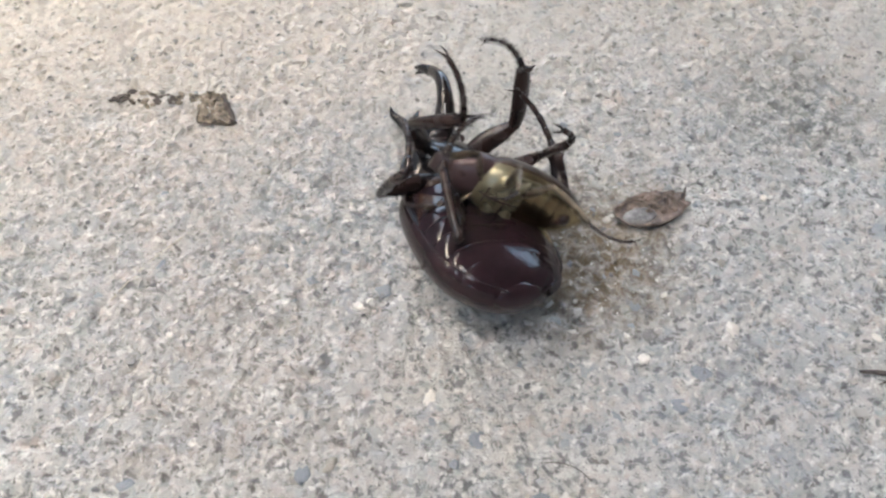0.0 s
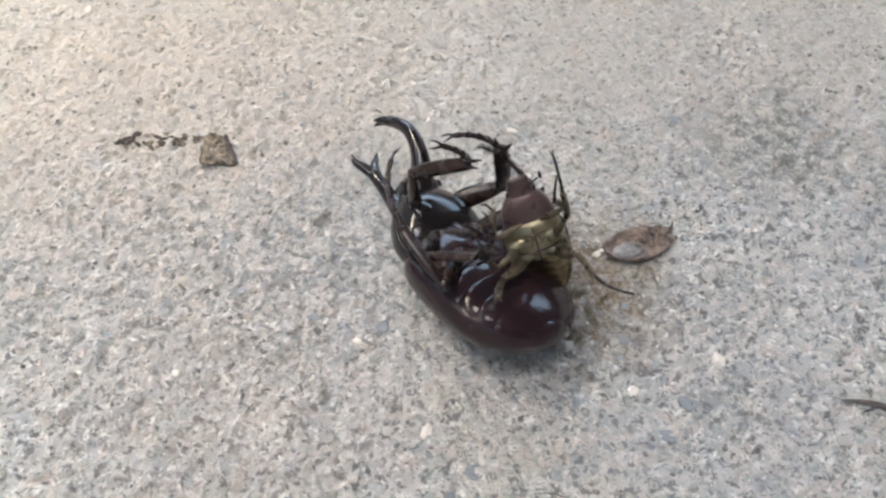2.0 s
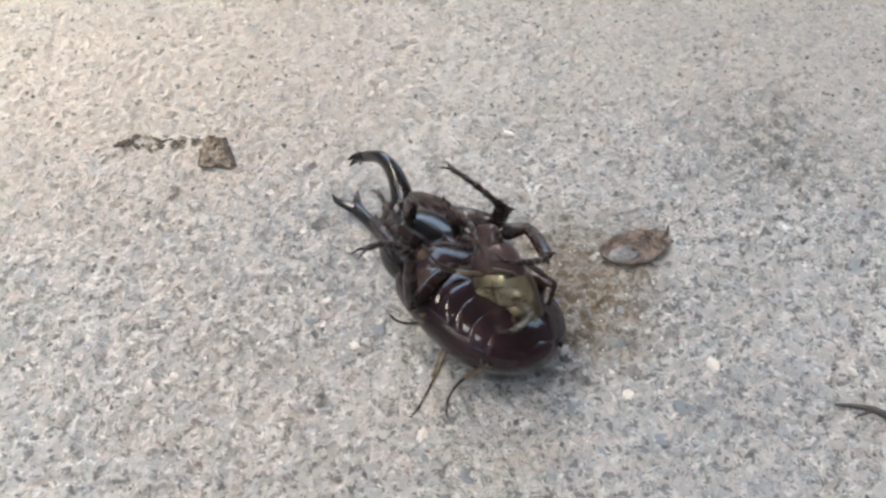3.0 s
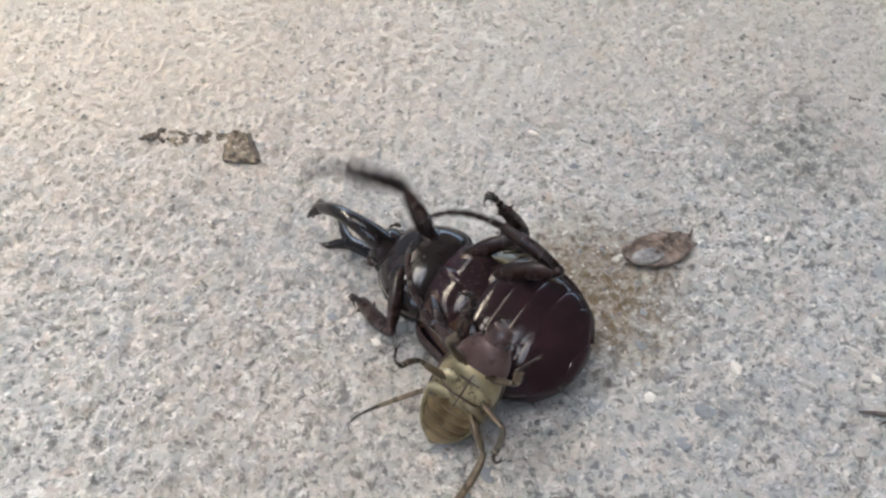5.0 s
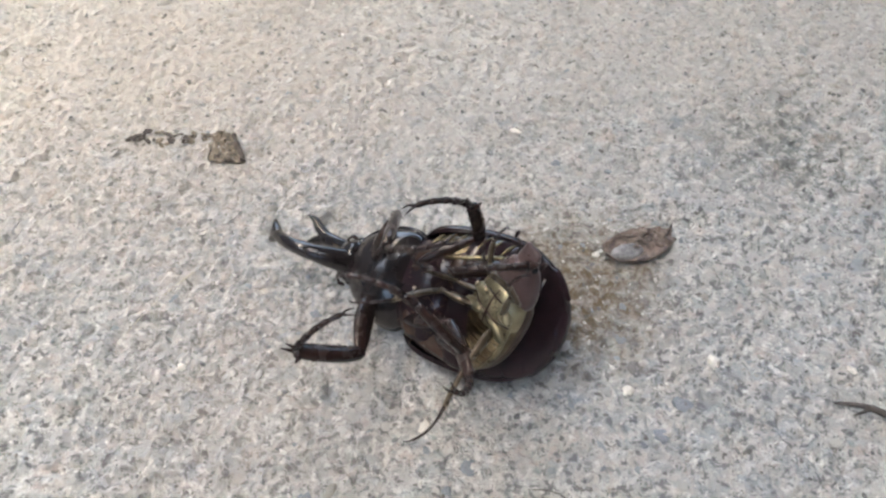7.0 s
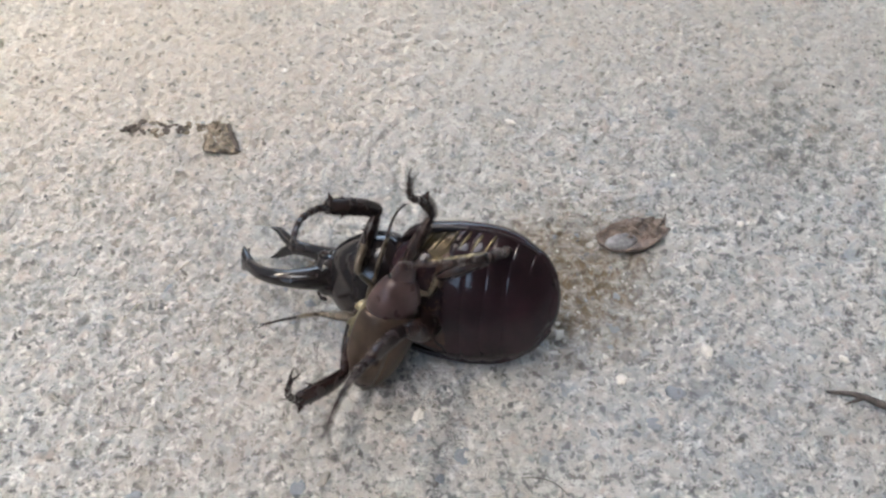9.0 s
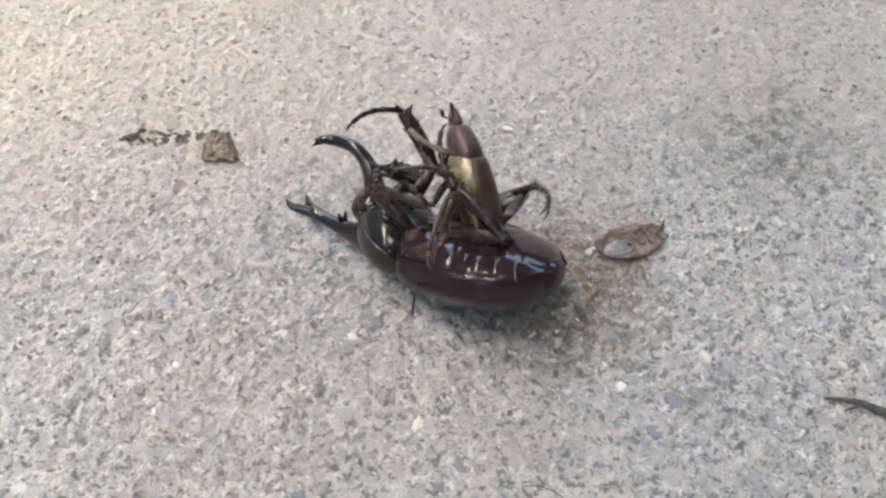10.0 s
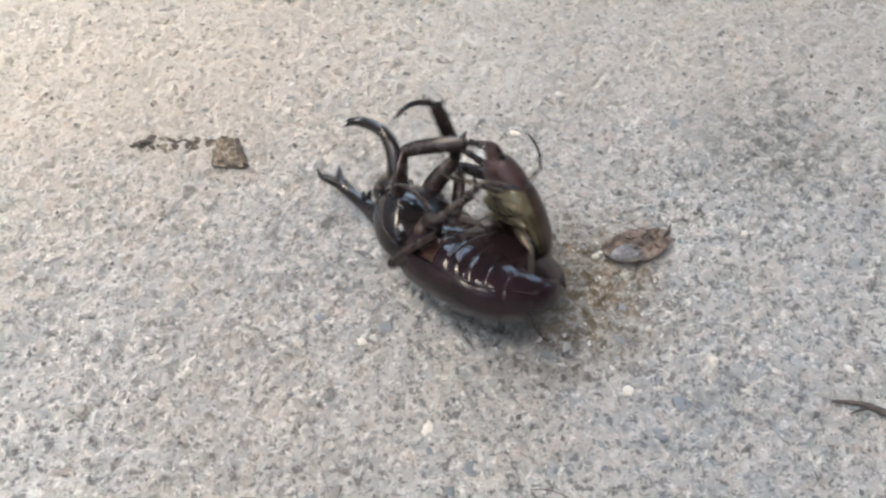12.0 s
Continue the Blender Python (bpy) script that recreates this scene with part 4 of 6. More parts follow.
def motions():
    walk(rhino_top, [
        (0, pose(0.00270, -0.00597, 0.00856, 24.7, 11.7, 113.6)),
        (0.5, pose(0.00400, -0.00726, 0.00876, 28.0, 10.6, 113.4)),
        (1, pose(0.00428, -0.01065, 0.00928, 34.4, 11.1, 116.8)),
        (1.5, pose(0.00449, -0.00846, 0.00911, 32.6, 12.7, 117.2)),
        (2, pose(0.00369, -0.00842, 0.00863, 26.2, 9.4, 128.2)),
        (2.5, pose(0.00373, -0.00990, 0.00939, 37.8, 8.9, 126.8)),
        (4.5, pose(-0.00275, -0.01376, 0.01005, -43.1, 5.0, 139.9)),
        (5, pose(0.00115, -0.01511, 0.00866, -13.2, -1.5, 143.2)),
        (5.5, pose(-0.00205, -0.01550, 0.00998, -45.6, 4.3, 147.4)),
        (6, pose(-0.00046, -0.01451, 0.00884, -28.1, 6.4, 149.8)),
        (6.5, pose(0.00003, -0.01348, 0.00760, -6.8, 8.9, 146.4)),
        (7, pose(-0.00042, -0.01606, 0.01017, -43.3, 4.0, 158.4)),
        (9, pose(-0.00183, -0.01815, 0.01111, -56.7, 0.5, 171.6)),
        (9.3, pose(-0.00096, -0.01655, 0.01046, -45.2, 2.0, 169.5)),
        (9.5, pose(0.00302, -0.00927, 0.00750, 7.2, 8.7, 160.0)),
        (10, pose(0.00114, -0.00694, 0.00917, 34.4, 14.8, 156.7)),
        (10.5, pose(0.00051, -0.00634, 0.00904, 32.6, 13.7, 160.0)),
        (11, pose(0.00166, -0.00604, 0.00879, 27.1, 13.3, 153.3)),
        (11.5, pose(-0.00040, -0.00531, 0.00896, 28.9, 21.1, 158.7)),
        (12, pose(0.00108, -0.00469, 0.00893, 31.4, 11.5, 142.5)),
    ])
    # neck and head
    rows = [
        (0, -4.5, -17.1, 0.0),
        (0.5, -1.7, -14.1, 2.4),
        (1, -3.8, -18.2, 11.0),
        (1.5, -2.4, -17.5, 9.6),
        (2, -2.1, -22.7, -4.6),
        (2.5, -0.3, -16.2, -9.2),
        (4.5, -5.5, 3.8, -1.4),
        (5, 4.7, 1.0, -6.5),
        (5.5, 0.1, -0.3, -4.7),
        (6, -2.6, -5.6, -3.6),
        (6.5, -0.9, -15.4, -0.7),
        (7, -4.8, 4.9, -1.6),
        (9, 0.0, 10.4, -6.4),
        (9.3, -0.1, 4.3, -6.1),
        (9.5, -0.7, -23.6, -4.5),
        (10, -3.4, -24.8, 11.5),
        (10.5, -5.6, -24.4, 9.4),
        (11, -2.0, -21.1, 8.0),
        (11.5, -3.2, -32.0, 4.6),
        (12, -2.5, -23.0, 6.6),
    ]
    walk(rhino_neck, [(t, hinge(5.0, nod, turn)) for t, turn, nod, dip in rows])
    walk(rhino_head, [(t, hinge(5.0, nod, turn) @ hinge(17.0, -dip, 0)) for t, turn, nod, dip in rows])
    walk(chafer_top, [
        (0, pose(0.00981, -0.00771, 0.01700, -81.7, -22.5, 170.5)),
        (0.5, pose(0.01366, -0.01265, 0.01700, -30.2, -59.4, 126.3)),
        (1, pose(0.01361, -0.00986, 0.01700, -26.3, -55.7, 122.2)),
        (1.5, pose(0.01691, -0.00805, 0.01700, -27.2, -61.1, 119.6)),
        (2, pose(0.01565, -0.00995, 0.01700, -49.3, -69.1, 147.3)),
        (2.5, pose(0.01695, -0.01545, 0.01600, -45.0, -69.3, 149.2)),
        (3.167, pose(0.00802, -0.02056, 0.01500, -55.4, -54.4, 108.6)),
        (3.833, pose(-0.00091, -0.02567, 0.01400, -75.7, -45.4, 74.2)),
        (4.5, pose(-0.00984, -0.03078, 0.01300, -98.2, -45.4, 40.3)),
        (4.75, pose(-0.00470, -0.03276, 0.01300, -42.1, -54.7, 46.1)),
        (5, pose(0.00044, -0.03474, 0.01300, 29.3, -62.2, 33.3)),
        (5.5, pose(-0.00420, -0.02893, 0.01300, 22.3, -45.2, 30.0)),
        (5.8, pose(-0.00145, -0.02715, 0.01400, 0.3, -35.4, 49.3)),
        (6, pose(0.00328, -0.02333, 0.01500, 2.3, -48.3, 35.5)),
        (6.2, pose(0.00744, -0.02561, 0.01600, -5.6, -53.8, 43.9)),
        (6.5, pose(0.00677, -0.02569, 0.01700, -11.3, -56.6, 52.8)),
        (6.8, pose(0.00638, -0.02363, 0.01700, -14.2, -62.3, 29.9)),
        (7, pose(0.00949, -0.02396, 0.01700, -5.2, -64.8, 35.7)),
        (8, pose(0.00044, -0.02520, 0.01450, -63.3, -65.4, 42.5)),
        (9, pose(-0.00861, -0.02643, 0.01200, -119.5, -63.4, 47.2)),
        (9.3, pose(-0.00298, -0.02083, 0.01700, -86.3, -74.9, 9.3)),
        (9.4, pose(0.01241, -0.01456, 0.01850, -143.5, -46.6, 108.7)),
        (9.5, pose(0.02780, -0.00829, 0.02000, -127.9, -12.1, 147.9)),
        (9.7, pose(0.01312, 0.00688, 0.02100, -157.4, -71.9, -168.3)),
        (10, pose(0.00621, -0.00227, 0.02200, -87.8, -38.3, 107.6)),
        (10.5, pose(0.00419, 0.00417, 0.02200, -136.5, -55.4, -174.4)),
        (11, pose(0.00406, 0.00081, 0.02200, -110.7, -61.4, 155.3)),
        (11.5, pose(0.00384, 0.00198, 0.02200, -112.8, -64.0, 164.2)),
        (12, pose(0.01294, -0.00213, 0.01800, -96.6, -60.5, 138.4)),
    ])
    key_leg(rhino_legs["forea"], [
        (0, 7.7, 11.4, 12.1, -1.6, 8.5, 19.0, -1.3, 14.5, 30.4),
        (0.25, 7.2, 11.3, 12.6, -0.8, 5.8, 19.7, -7.9, 9.1, 30.1),
        (0.5, 7.7, 10.3, 12.5, 0.7, 4.3, 20.1, 8.7, -5.5, 17.1),
        (1, 7.9, 13.1, 8.9, 1.6, 13.8, 19.1, -1.6, 24.8, 25.3),
        (1.25, 9.1, 11.9, 10.3, 2.1, 9.2, 19.7, -6.0, 16.5, 26.8),
        (1.5, 8.3, 11.9, 12.7, 0.1, 8.0, 20.4, -10.8, 8.3, 27.6),
        (2, 9.0, 9.1, 13.7, -0.6, 7.0, 20.6, -4.5, 17.4, 27.2),
        (2.5, 9.2, 9.7, 13.4, -0.8, 7.8, 19.6, -12.5, 12.3, 23.1),
        (3, 7.0, 8.6, 12.9, -3.5, 11.4, 17.9, -15.8, 15.1, 20.3),
        (3.5, 5.1, 3.1, 11.8, -0.9, 0.0, 21.7, -9.5, -0.9, 31.6),
        (4, 3.7, 5.3, 8.6, -5.0, 9.0, 16.0, -15.4, 10.1, 23.7),
        (4.5, 2.7, 4.4, 6.8, -4.3, 5.9, 16.2, -13.1, 2.4, 25.2),
        (4.75, 3.6, 9.4, 7.2, 1.1, 10.1, 19.0, -4.2, 10.4, 30.9),
        (5, 6.7, 13.1, 2.2, 16.7, 10.9, -3.9, 14.8, 13.6, 8.6),
        (5.5, 3.4, 1.4, 11.6, -4.5, 2.5, 20.6, -11.9, -3.2, 29.6),
        (5.75, 2.2, 7.3, 8.9, 0.7, 11.4, 20.0, -2.7, 10.8, 32.5),
        (6, 5.2, 12.2, 6.7, 7.5, 18.6, 16.5, 8.9, 25.5, 27.5),
        (6.25, 4.4, 11.8, 5.0, 2.6, 20.9, 12.6, 1.1, 25.3, 24.8),
        (6.5, 1.9, 8.7, 6.8, -2.9, 17.9, 12.8, -8.4, 25.9, 21.4),
        (6.75, 5.4, 11.2, 7.1, 6.4, 18.2, 16.8, 0.0, 12.3, 26.5),
        (7, 8.4, 9.9, 10.4, 15.6, 9.8, 20.0, 7.9, -0.3, 22.9),
        (7.5, 10.1, 10.8, 10.2, 14.3, 9.5, 21.4, 6.9, -0.3, 25.9),
        (8, 10.2, 8.6, 11.6, 18.1, 9.0, 20.6, 17.9, 2.1, 31.6),
        (8.5, 10.5, 11.0, 8.8, 12.9, 9.9, 20.6, 9.5, 0.0, 28.2),
        (9, 11.5, 11.2, 9.1, 16.1, 10.3, 20.1, 15.8, 1.8, 29.9),
        (9.1, 8.0, 9.9, 7.0, 12.2, 12.7, 18.0, 12.1, 5.9, 29.0),
        (9.2, 6.0, 8.0, 4.2, 9.4, 14.5, 13.7, 9.3, 9.9, 25.8),
        (9.3, 8.7, 8.4, 7.3, 10.8, 11.5, 18.7, 7.4, 4.3, 28.9),
        (9.4, 15.4, 8.2, 13.1, 14.2, 10.4, 24.9, 6.9, 3.6, 33.2),
        (9.5, 11.7, 1.5, 15.0, 8.9, 5.9, 25.8, 0.6, 12.7, 33.2),
        (10, 6.5, -0.7, 13.1, 4.9, 10.7, 16.5, 1.5, 23.2, 18.2),
        (10.5, 9.6, 0.5, 14.6, 7.4, 11.1, 19.7, 2.6, 22.8, 16.9),
        (11, 11.5, 0.4, 14.7, 8.0, 11.9, 14.8, 6.3, 24.6, 16.7),
        (11.5, 8.3, -0.6, 13.9, 4.3, 10.7, 15.2, -0.8, 19.3, 23.6),
        (12, 13.0, 1.8, 14.9, 2.8, -2.7, 19.1, 5.3, -15.2, 16.8),
    ])
    key_leg(rhino_legs["foreb"], [
        (0, 9.7, -10.5, 12.9, 8.8, -6.7, 24.3, 6.9, 4.1, 31.2),
        (0.5, 10.3, -9.4, 13.7, 15.4, -2.1, 21.8, 5.0, 5.1, 18.8),
        (1, 11.1, -8.2, 14.4, 12.5, -0.2, 23.2, 11.9, 12.7, 25.1),
        (1.5, 9.6, -9.4, 13.6, 9.2, -3.3, 24.0, 7.2, 9.5, 24.9),
        (2, 6.1, -11.0, 10.8, 3.7, -4.3, 20.4, 4.7, 8.0, 24.6),
        (2.25, 4.9, -10.3, 10.1, 0.6, -2.9, 18.5, 5.9, 8.3, 22.6),
        (2.5, 4.8, -8.9, 7.9, -2.0, -3.2, 16.1, 8.0, 4.6, 18.5),
        (3, 3.5, -8.1, 8.1, -2.3, -0.9, 15.7, 5.0, 8.2, 21.5),
        (3.5, 7.6, -14.7, 9.0, 6.8, -15.2, 21.0, 4.3, -11.5, 33.2),
        (4, 3.2, -11.6, 6.3, 4.4, -7.7, 17.7, 4.8, -2.7, 29.7),
        (4.5, 9.4, -14.0, 2.2, 12.4, -13.6, 13.9, 5.2, -12.8, 24.7),
        (5, 16.5, -6.0, 13.5, 22.0, -0.2, 22.4, 24.2, 7.4, 32.7),
        (5.17, 10.2, -7.5, 15.3, 13.6, -7.7, 26.9, 14.1, -3.6, 39.2),
        (5.33, 3.6, -9.3, 8.4, 3.6, -16.9, 17.7, 1.7, -17.1, 30.6),
        (5.5, 3.3, -8.3, 3.6, 0.8, -18.8, 8.9, -3.1, -22.7, 20.6),
        (6, 3.1, -8.2, 12.6, 2.1, -11.1, 24.2, 1.5, -9.4, 37.0),
        (6.5, 2.9, -8.1, 7.8, 2.5, -18.2, 14.3, -2.2, -21.7, 25.9),
        (6.75, 4.2, -10.8, 9.5, 0.5, -15.0, 20.1, -8.1, -19.1, 28.9),
        (7, 7.4, -12.3, 10.2, 4.0, -8.7, 21.1, -7.5, -12.1, 26.3),
        (7.5, 5.6, -11.2, 8.2, 2.6, -10.2, 19.7, -4.6, -16.4, 28.7),
        (8, 12.2, -15.4, 5.1, 14.4, -13.7, 16.8, 8.1, -10.6, 27.7),
        (8.5, 6.5, -12.4, 1.8, 10.4, -13.8, 13.2, 14.4, -17.9, 24.8),
        (9, 8.9, -13.6, 1.3, 15.1, -16.7, 11.1, 18.6, -16.1, 23.6),
        (9.5, 9.6, -6.2, 15.0, 16.4, -3.7, 24.5, 19.9, 4.0, 34.4),
        (10, 6.6, -8.0, 13.4, 12.3, -6.1, 23.8, 18.9, 5.1, 23.4),
        (10.5, 12.6, -5.2, 15.1, 15.0, 6.5, 16.1, 10.1, 17.2, 10.6),
        (11, 13.6, -5.7, 14.8, 19.0, 4.7, 17.3, 14.9, 16.6, 14.2),
        (11.5, 10.4, -6.7, 14.9, 18.0, -0.5, 21.8, 16.8, 11.7, 17.5),
        (12, 8.3, -8.5, 13.8, 11.2, -2.7, 23.9, 11.0, 10.3, 24.5),
    ])
    key_leg(rhino_legs["mida"], [
        (0, 3.2, 12.4, 2.2, -3.6, 13.2, 11.0, 8.4, 10.3, 16.4),
        (0.25, 8.2, 13.6, 5.4, -1.7, 13.1, 9.9, 9.8, 8.3, 15.0),
        (0.5, 12.0, 11.4, 9.6, 1.2, 9.6, 9.0, 12.0, 2.8, 13.3),
        (0.67, 10.7, 12.1, 6.0, 0.0, 9.9, 7.5, 7.5, 4.7, 17.4),
        (0.83, 7.6, 10.9, 2.3, -2.5, 8.5, 5.9, -3.3, 7.7, 19.3),
        (1, 4.5, 8.7, 0.5, -4.7, 6.2, 5.9, -10.9, 8.7, 17.6),
        (1.5, 0.6, 8.9, -0.5, -7.3, 7.6, 7.1, -16.2, 11.3, 16.5),
        (1.75, -1.2, 11.0, 1.9, -9.9, 9.3, 8.4, -17.7, 13.7, 18.6),
        (2, -1.7, 12.3, 5.3, -11.1, 10.2, 10.7, -17.5, 15.3, 21.5),
        (2.17, 2.2, 14.8, 6.0, -7.8, 13.7, 10.4, -8.2, 17.8, 23.3),
        (2.33, 8.9, 14.4, 6.8, -1.4, 14.1, 10.2, 6.7, 16.2, 20.8),
        (2.5, 12.7, 11.5, 7.2, 1.9, 12.1, 9.4, 14.1, 11.9, 15.3),
        (3, 10.9, 12.7, 7.0, 0.2, 15.0, 8.1, 11.5, 14.7, 15.7),
        (3.5, 13.9, 7.6, 8.6, 5.1, 3.5, 13.8, 15.1, -2.4, 20.7),
        (4, 11.0, 11.6, 9.1, 0.6, 14.0, 11.7, 11.8, 9.3, 17.4),
        (4.5, -6.0, 8.2, 8.0, -9.9, -1.1, 12.6, -13.1, -9.1, 23.0),
        (5, -5.2, 11.0, 5.6, -6.7, 6.8, 15.7, -8.2, 5.6, 29.0),
        (5.5, -6.0, 8.1, 8.0, -10.9, -0.1, 13.4, -15.1, -8.7, 22.9),
        (6, -6.5, 8.8, 4.7, -11.1, 3.2, 13.0, -14.8, -1.6, 25.0),
        (6.5, -5.6, 7.2, -0.7, -11.5, 5.5, 8.5, -15.9, 5.2, 21.2),
        (6.62, 9.9, 13.2, 11.4, -0.9, 13.8, 12.1, 9.1, 10.9, 20.5),
        (6.75, 2.1, 7.8, 17.1, -8.1, 10.8, 20.0, -2.1, 8.2, 31.9),
        (6.88, -4.3, 4.2, 10.8, -12.9, 8.7, 16.0, -11.6, 7.6, 29.4),
        (7, -4.3, 2.6, 9.2, -11.2, 8.4, 15.6, -13.4, 8.7, 28.9),
        (7.5, -3.4, 6.2, 11.0, -12.3, 9.1, 16.8, -12.5, 4.5, 29.5),
        (8, 11.8, 2.1, 13.5, 5.9, 6.3, 21.8, 12.9, 8.7, 33.0),
        (8.5, 9.1, 13.2, 10.3, -0.3, 13.7, 16.0, 9.7, 7.0, 22.1),
        (9, 3.4, 2.8, 14.7, 5.5, 2.4, 25.4, 8.3, 5.8, 38.2),
        (9.2, 15.6, 10.0, 7.9, 5.1, 9.4, 11.5, 16.2, 2.4, 14.7),
        (9.27, 13.0, 11.4, 7.6, 2.3, 12.9, 9.9, 13.1, 7.6, 16.1),
        (9.35, 6.5, 11.2, 7.1, -3.8, 15.0, 7.7, 0.1, 18.3, 20.1),
        (9.43, -0.5, 12.1, 4.0, -9.8, 17.0, 0.6, -16.9, 27.9, 3.9),
        (9.5, -3.3, 11.0, 1.9, -11.1, 16.1, -4.0, -20.2, 25.9, -6.1),
        (9.62, -1.0, 12.9, 2.1, -10.0, 17.1, -2.7, -16.5, 28.9, -2.7),
        (9.75, 4.4, 13.8, 4.9, -5.5, 16.7, 1.3, -1.5, 28.0, 7.5),
        (9.88, 9.3, 10.9, 9.9, -1.2, 12.2, 7.5, 10.1, 13.7, 14.6),
        (10, 11.2, 8.0, 12.5, 0.3, 7.9, 11.2, 12.2, 5.9, 17.3),
        (10.5, 9.2, 9.4, 13.0, -1.8, 8.0, 12.7, 6.9, 3.1, 21.7),
        (11, 10.8, 7.9, 13.6, -0.1, 6.7, 12.9, 11.1, 2.2, 18.9),
        (11.5, 10.1, 8.2, 12.1, -0.5, 7.1, 9.7, 10.9, 4.8, 16.6),
        (11.67, 6.8, 11.4, 11.1, -4.2, 12.1, 11.8, 3.0, 11.8, 23.3),
        (11.83, 0.9, 12.8, 9.6, -8.9, 15.2, 14.1, -13.7, 18.5, 26.3),
        (12, -3.1, 10.9, 8.7, -10.5, 14.7, 15.9, -20.3, 19.0, 24.1),
    ])
    key_leg(rhino_legs["midb"], [
        (0, -3.0, -10.3, 16.2, -11.0, -7.7, 23.2, -19.3, -0.4, 30.8),
        (0.5, 2.2, -12.2, 17.5, -7.4, -8.7, 21.4, -15.7, -3.6, 30.7),
        (0.75, 0.1, -9.4, 18.7, -8.0, -5.9, 25.4, -14.9, 0.8, 34.8),
        (1, 2.1, -10.1, 13.5, -2.8, -7.8, 23.1, -6.7, -1.4, 34.3),
        (1.17, -2.6, -7.8, 17.4, -12.1, -5.6, 22.5, -12.1, 4.5, 31.5),
        (1.33, -3.7, -9.1, 16.2, -14.2, -9.5, 13.0, -7.5, 0.5, 19.2),
        (1.5, -3.9, -10.8, 14.8, -11.6, -12.8, 7.1, -0.9, -5.1, 10.2),
        (2, -3.8, -11.7, 11.6, -12.3, -12.5, 4.6, -0.5, -8.7, 9.9),
        (2.17, -3.7, -11.5, 11.4, -13.7, -11.0, 6.9, -6.0, -1.2, 11.8),
        (2.33, -3.4, -11.3, 11.6, -14.2, -9.5, 10.3, -18.3, 3.3, 11.7),
        (2.5, -3.4, -11.0, 11.4, -13.9, -7.9, 13.1, -23.7, 1.4, 12.2),
        (3, -4.1, -10.9, 11.3, -13.7, -5.6, 12.7, -15.2, 7.6, 14.7),
        (3.5, 5.0, -15.7, 11.1, -5.7, -16.6, 13.8, -12.2, -6.8, 20.5),
        (4, 8.9, -14.6, 8.5, -0.1, -9.4, 11.9, 11.4, -3.4, 15.7),
        (4.5, -2.9, -13.5, 4.5, -3.6, -12.6, 15.4, -8.3, -11.7, 28.0),
        (5, -3.7, -11.8, 8.2, -1.4, -9.9, 18.8, -0.8, -6.0, 31.7),
        (5.5, -5.7, -8.6, 0.5, -7.3, -19.5, 1.6, -6.2, -25.8, 13.5),
        (6, -5.1, -9.9, 7.7, -9.1, -17.3, 14.8, -2.7, -16.6, 26.7),
        (6.25, -6.9, -7.2, 11.3, -7.1, -9.9, 21.9, -2.7, -3.9, 33.3),
        (6.5, -2.5, -6.7, 13.0, -6.0, -9.4, 23.0, -10.8, -6.9, 35.4),
        (7, -4.9, -11.0, 1.9, -4.9, -17.0, 11.0, 1.6, -16.8, 22.9),
        (7.5, -4.7, -10.0, 4.4, -3.8, -16.2, 13.4, 1.6, -20.4, 25.0),
        (8, -0.7, -14.3, 4.5, -2.2, -18.6, 14.5, -3.5, -16.5, 27.8),
        (8.5, -2.3, -12.6, 3.8, 0.3, -18.3, 12.9, 4.9, -24.6, 23.9),
        (9, -0.4, -14.2, 2.9, 0.1, -19.6, 12.5, 1.7, -25.0, 24.7),
        (9.07, 3.7, -16.0, 2.9, -0.5, -19.9, 12.2, 6.1, -22.0, 23.7),
        (9.13, 9.6, -15.7, 3.5, 0.4, -15.9, 9.6, 11.8, -13.1, 16.4),
        (9.2, 13.3, -13.2, 5.2, 2.9, -10.4, 7.2, 15.0, -4.5, 8.6),
        (9.3, 8.8, -16.8, 7.0, -0.3, -17.1, 13.2, 10.5, -13.3, 20.5),
        (9.4, -1.2, -12.4, 14.9, -4.4, -16.4, 24.5, 0.9, -13.1, 36.6),
        (9.5, -5.6, -2.6, 16.0, -4.3, -4.8, 26.7, -5.2, 0.3, 39.3),
        (9.75, -7.3, -7.6, 12.2, -12.6, -6.9, 21.8, -18.4, 2.6, 29.3),
        (10, -6.6, -11.9, 8.9, -16.1, -8.6, 13.4, -24.5, 1.9, 13.1),
        (10.17, -4.5, -15.8, 11.6, -14.9, -12.9, 14.2, -18.0, 0.0, 16.5),
        (10.33, 4.7, -16.8, 16.3, -6.1, -14.3, 16.7, -1.0, -2.9, 21.6),
        (10.5, 8.9, -13.6, 16.7, -1.8, -11.8, 15.0, 7.9, -4.5, 20.7),
        (11, 11.7, -14.4, 12.1, 0.8, -14.4, 10.9, 13.0, -11.8, 16.0),
        (11.5, 8.6, -14.2, 17.9, -2.1, -12.8, 15.6, 6.0, -4.3, 22.4),
        (12, 11.0, -13.0, 15.1, 0.0, -12.1, 15.5, 11.3, -7.9, 21.7),
    ])
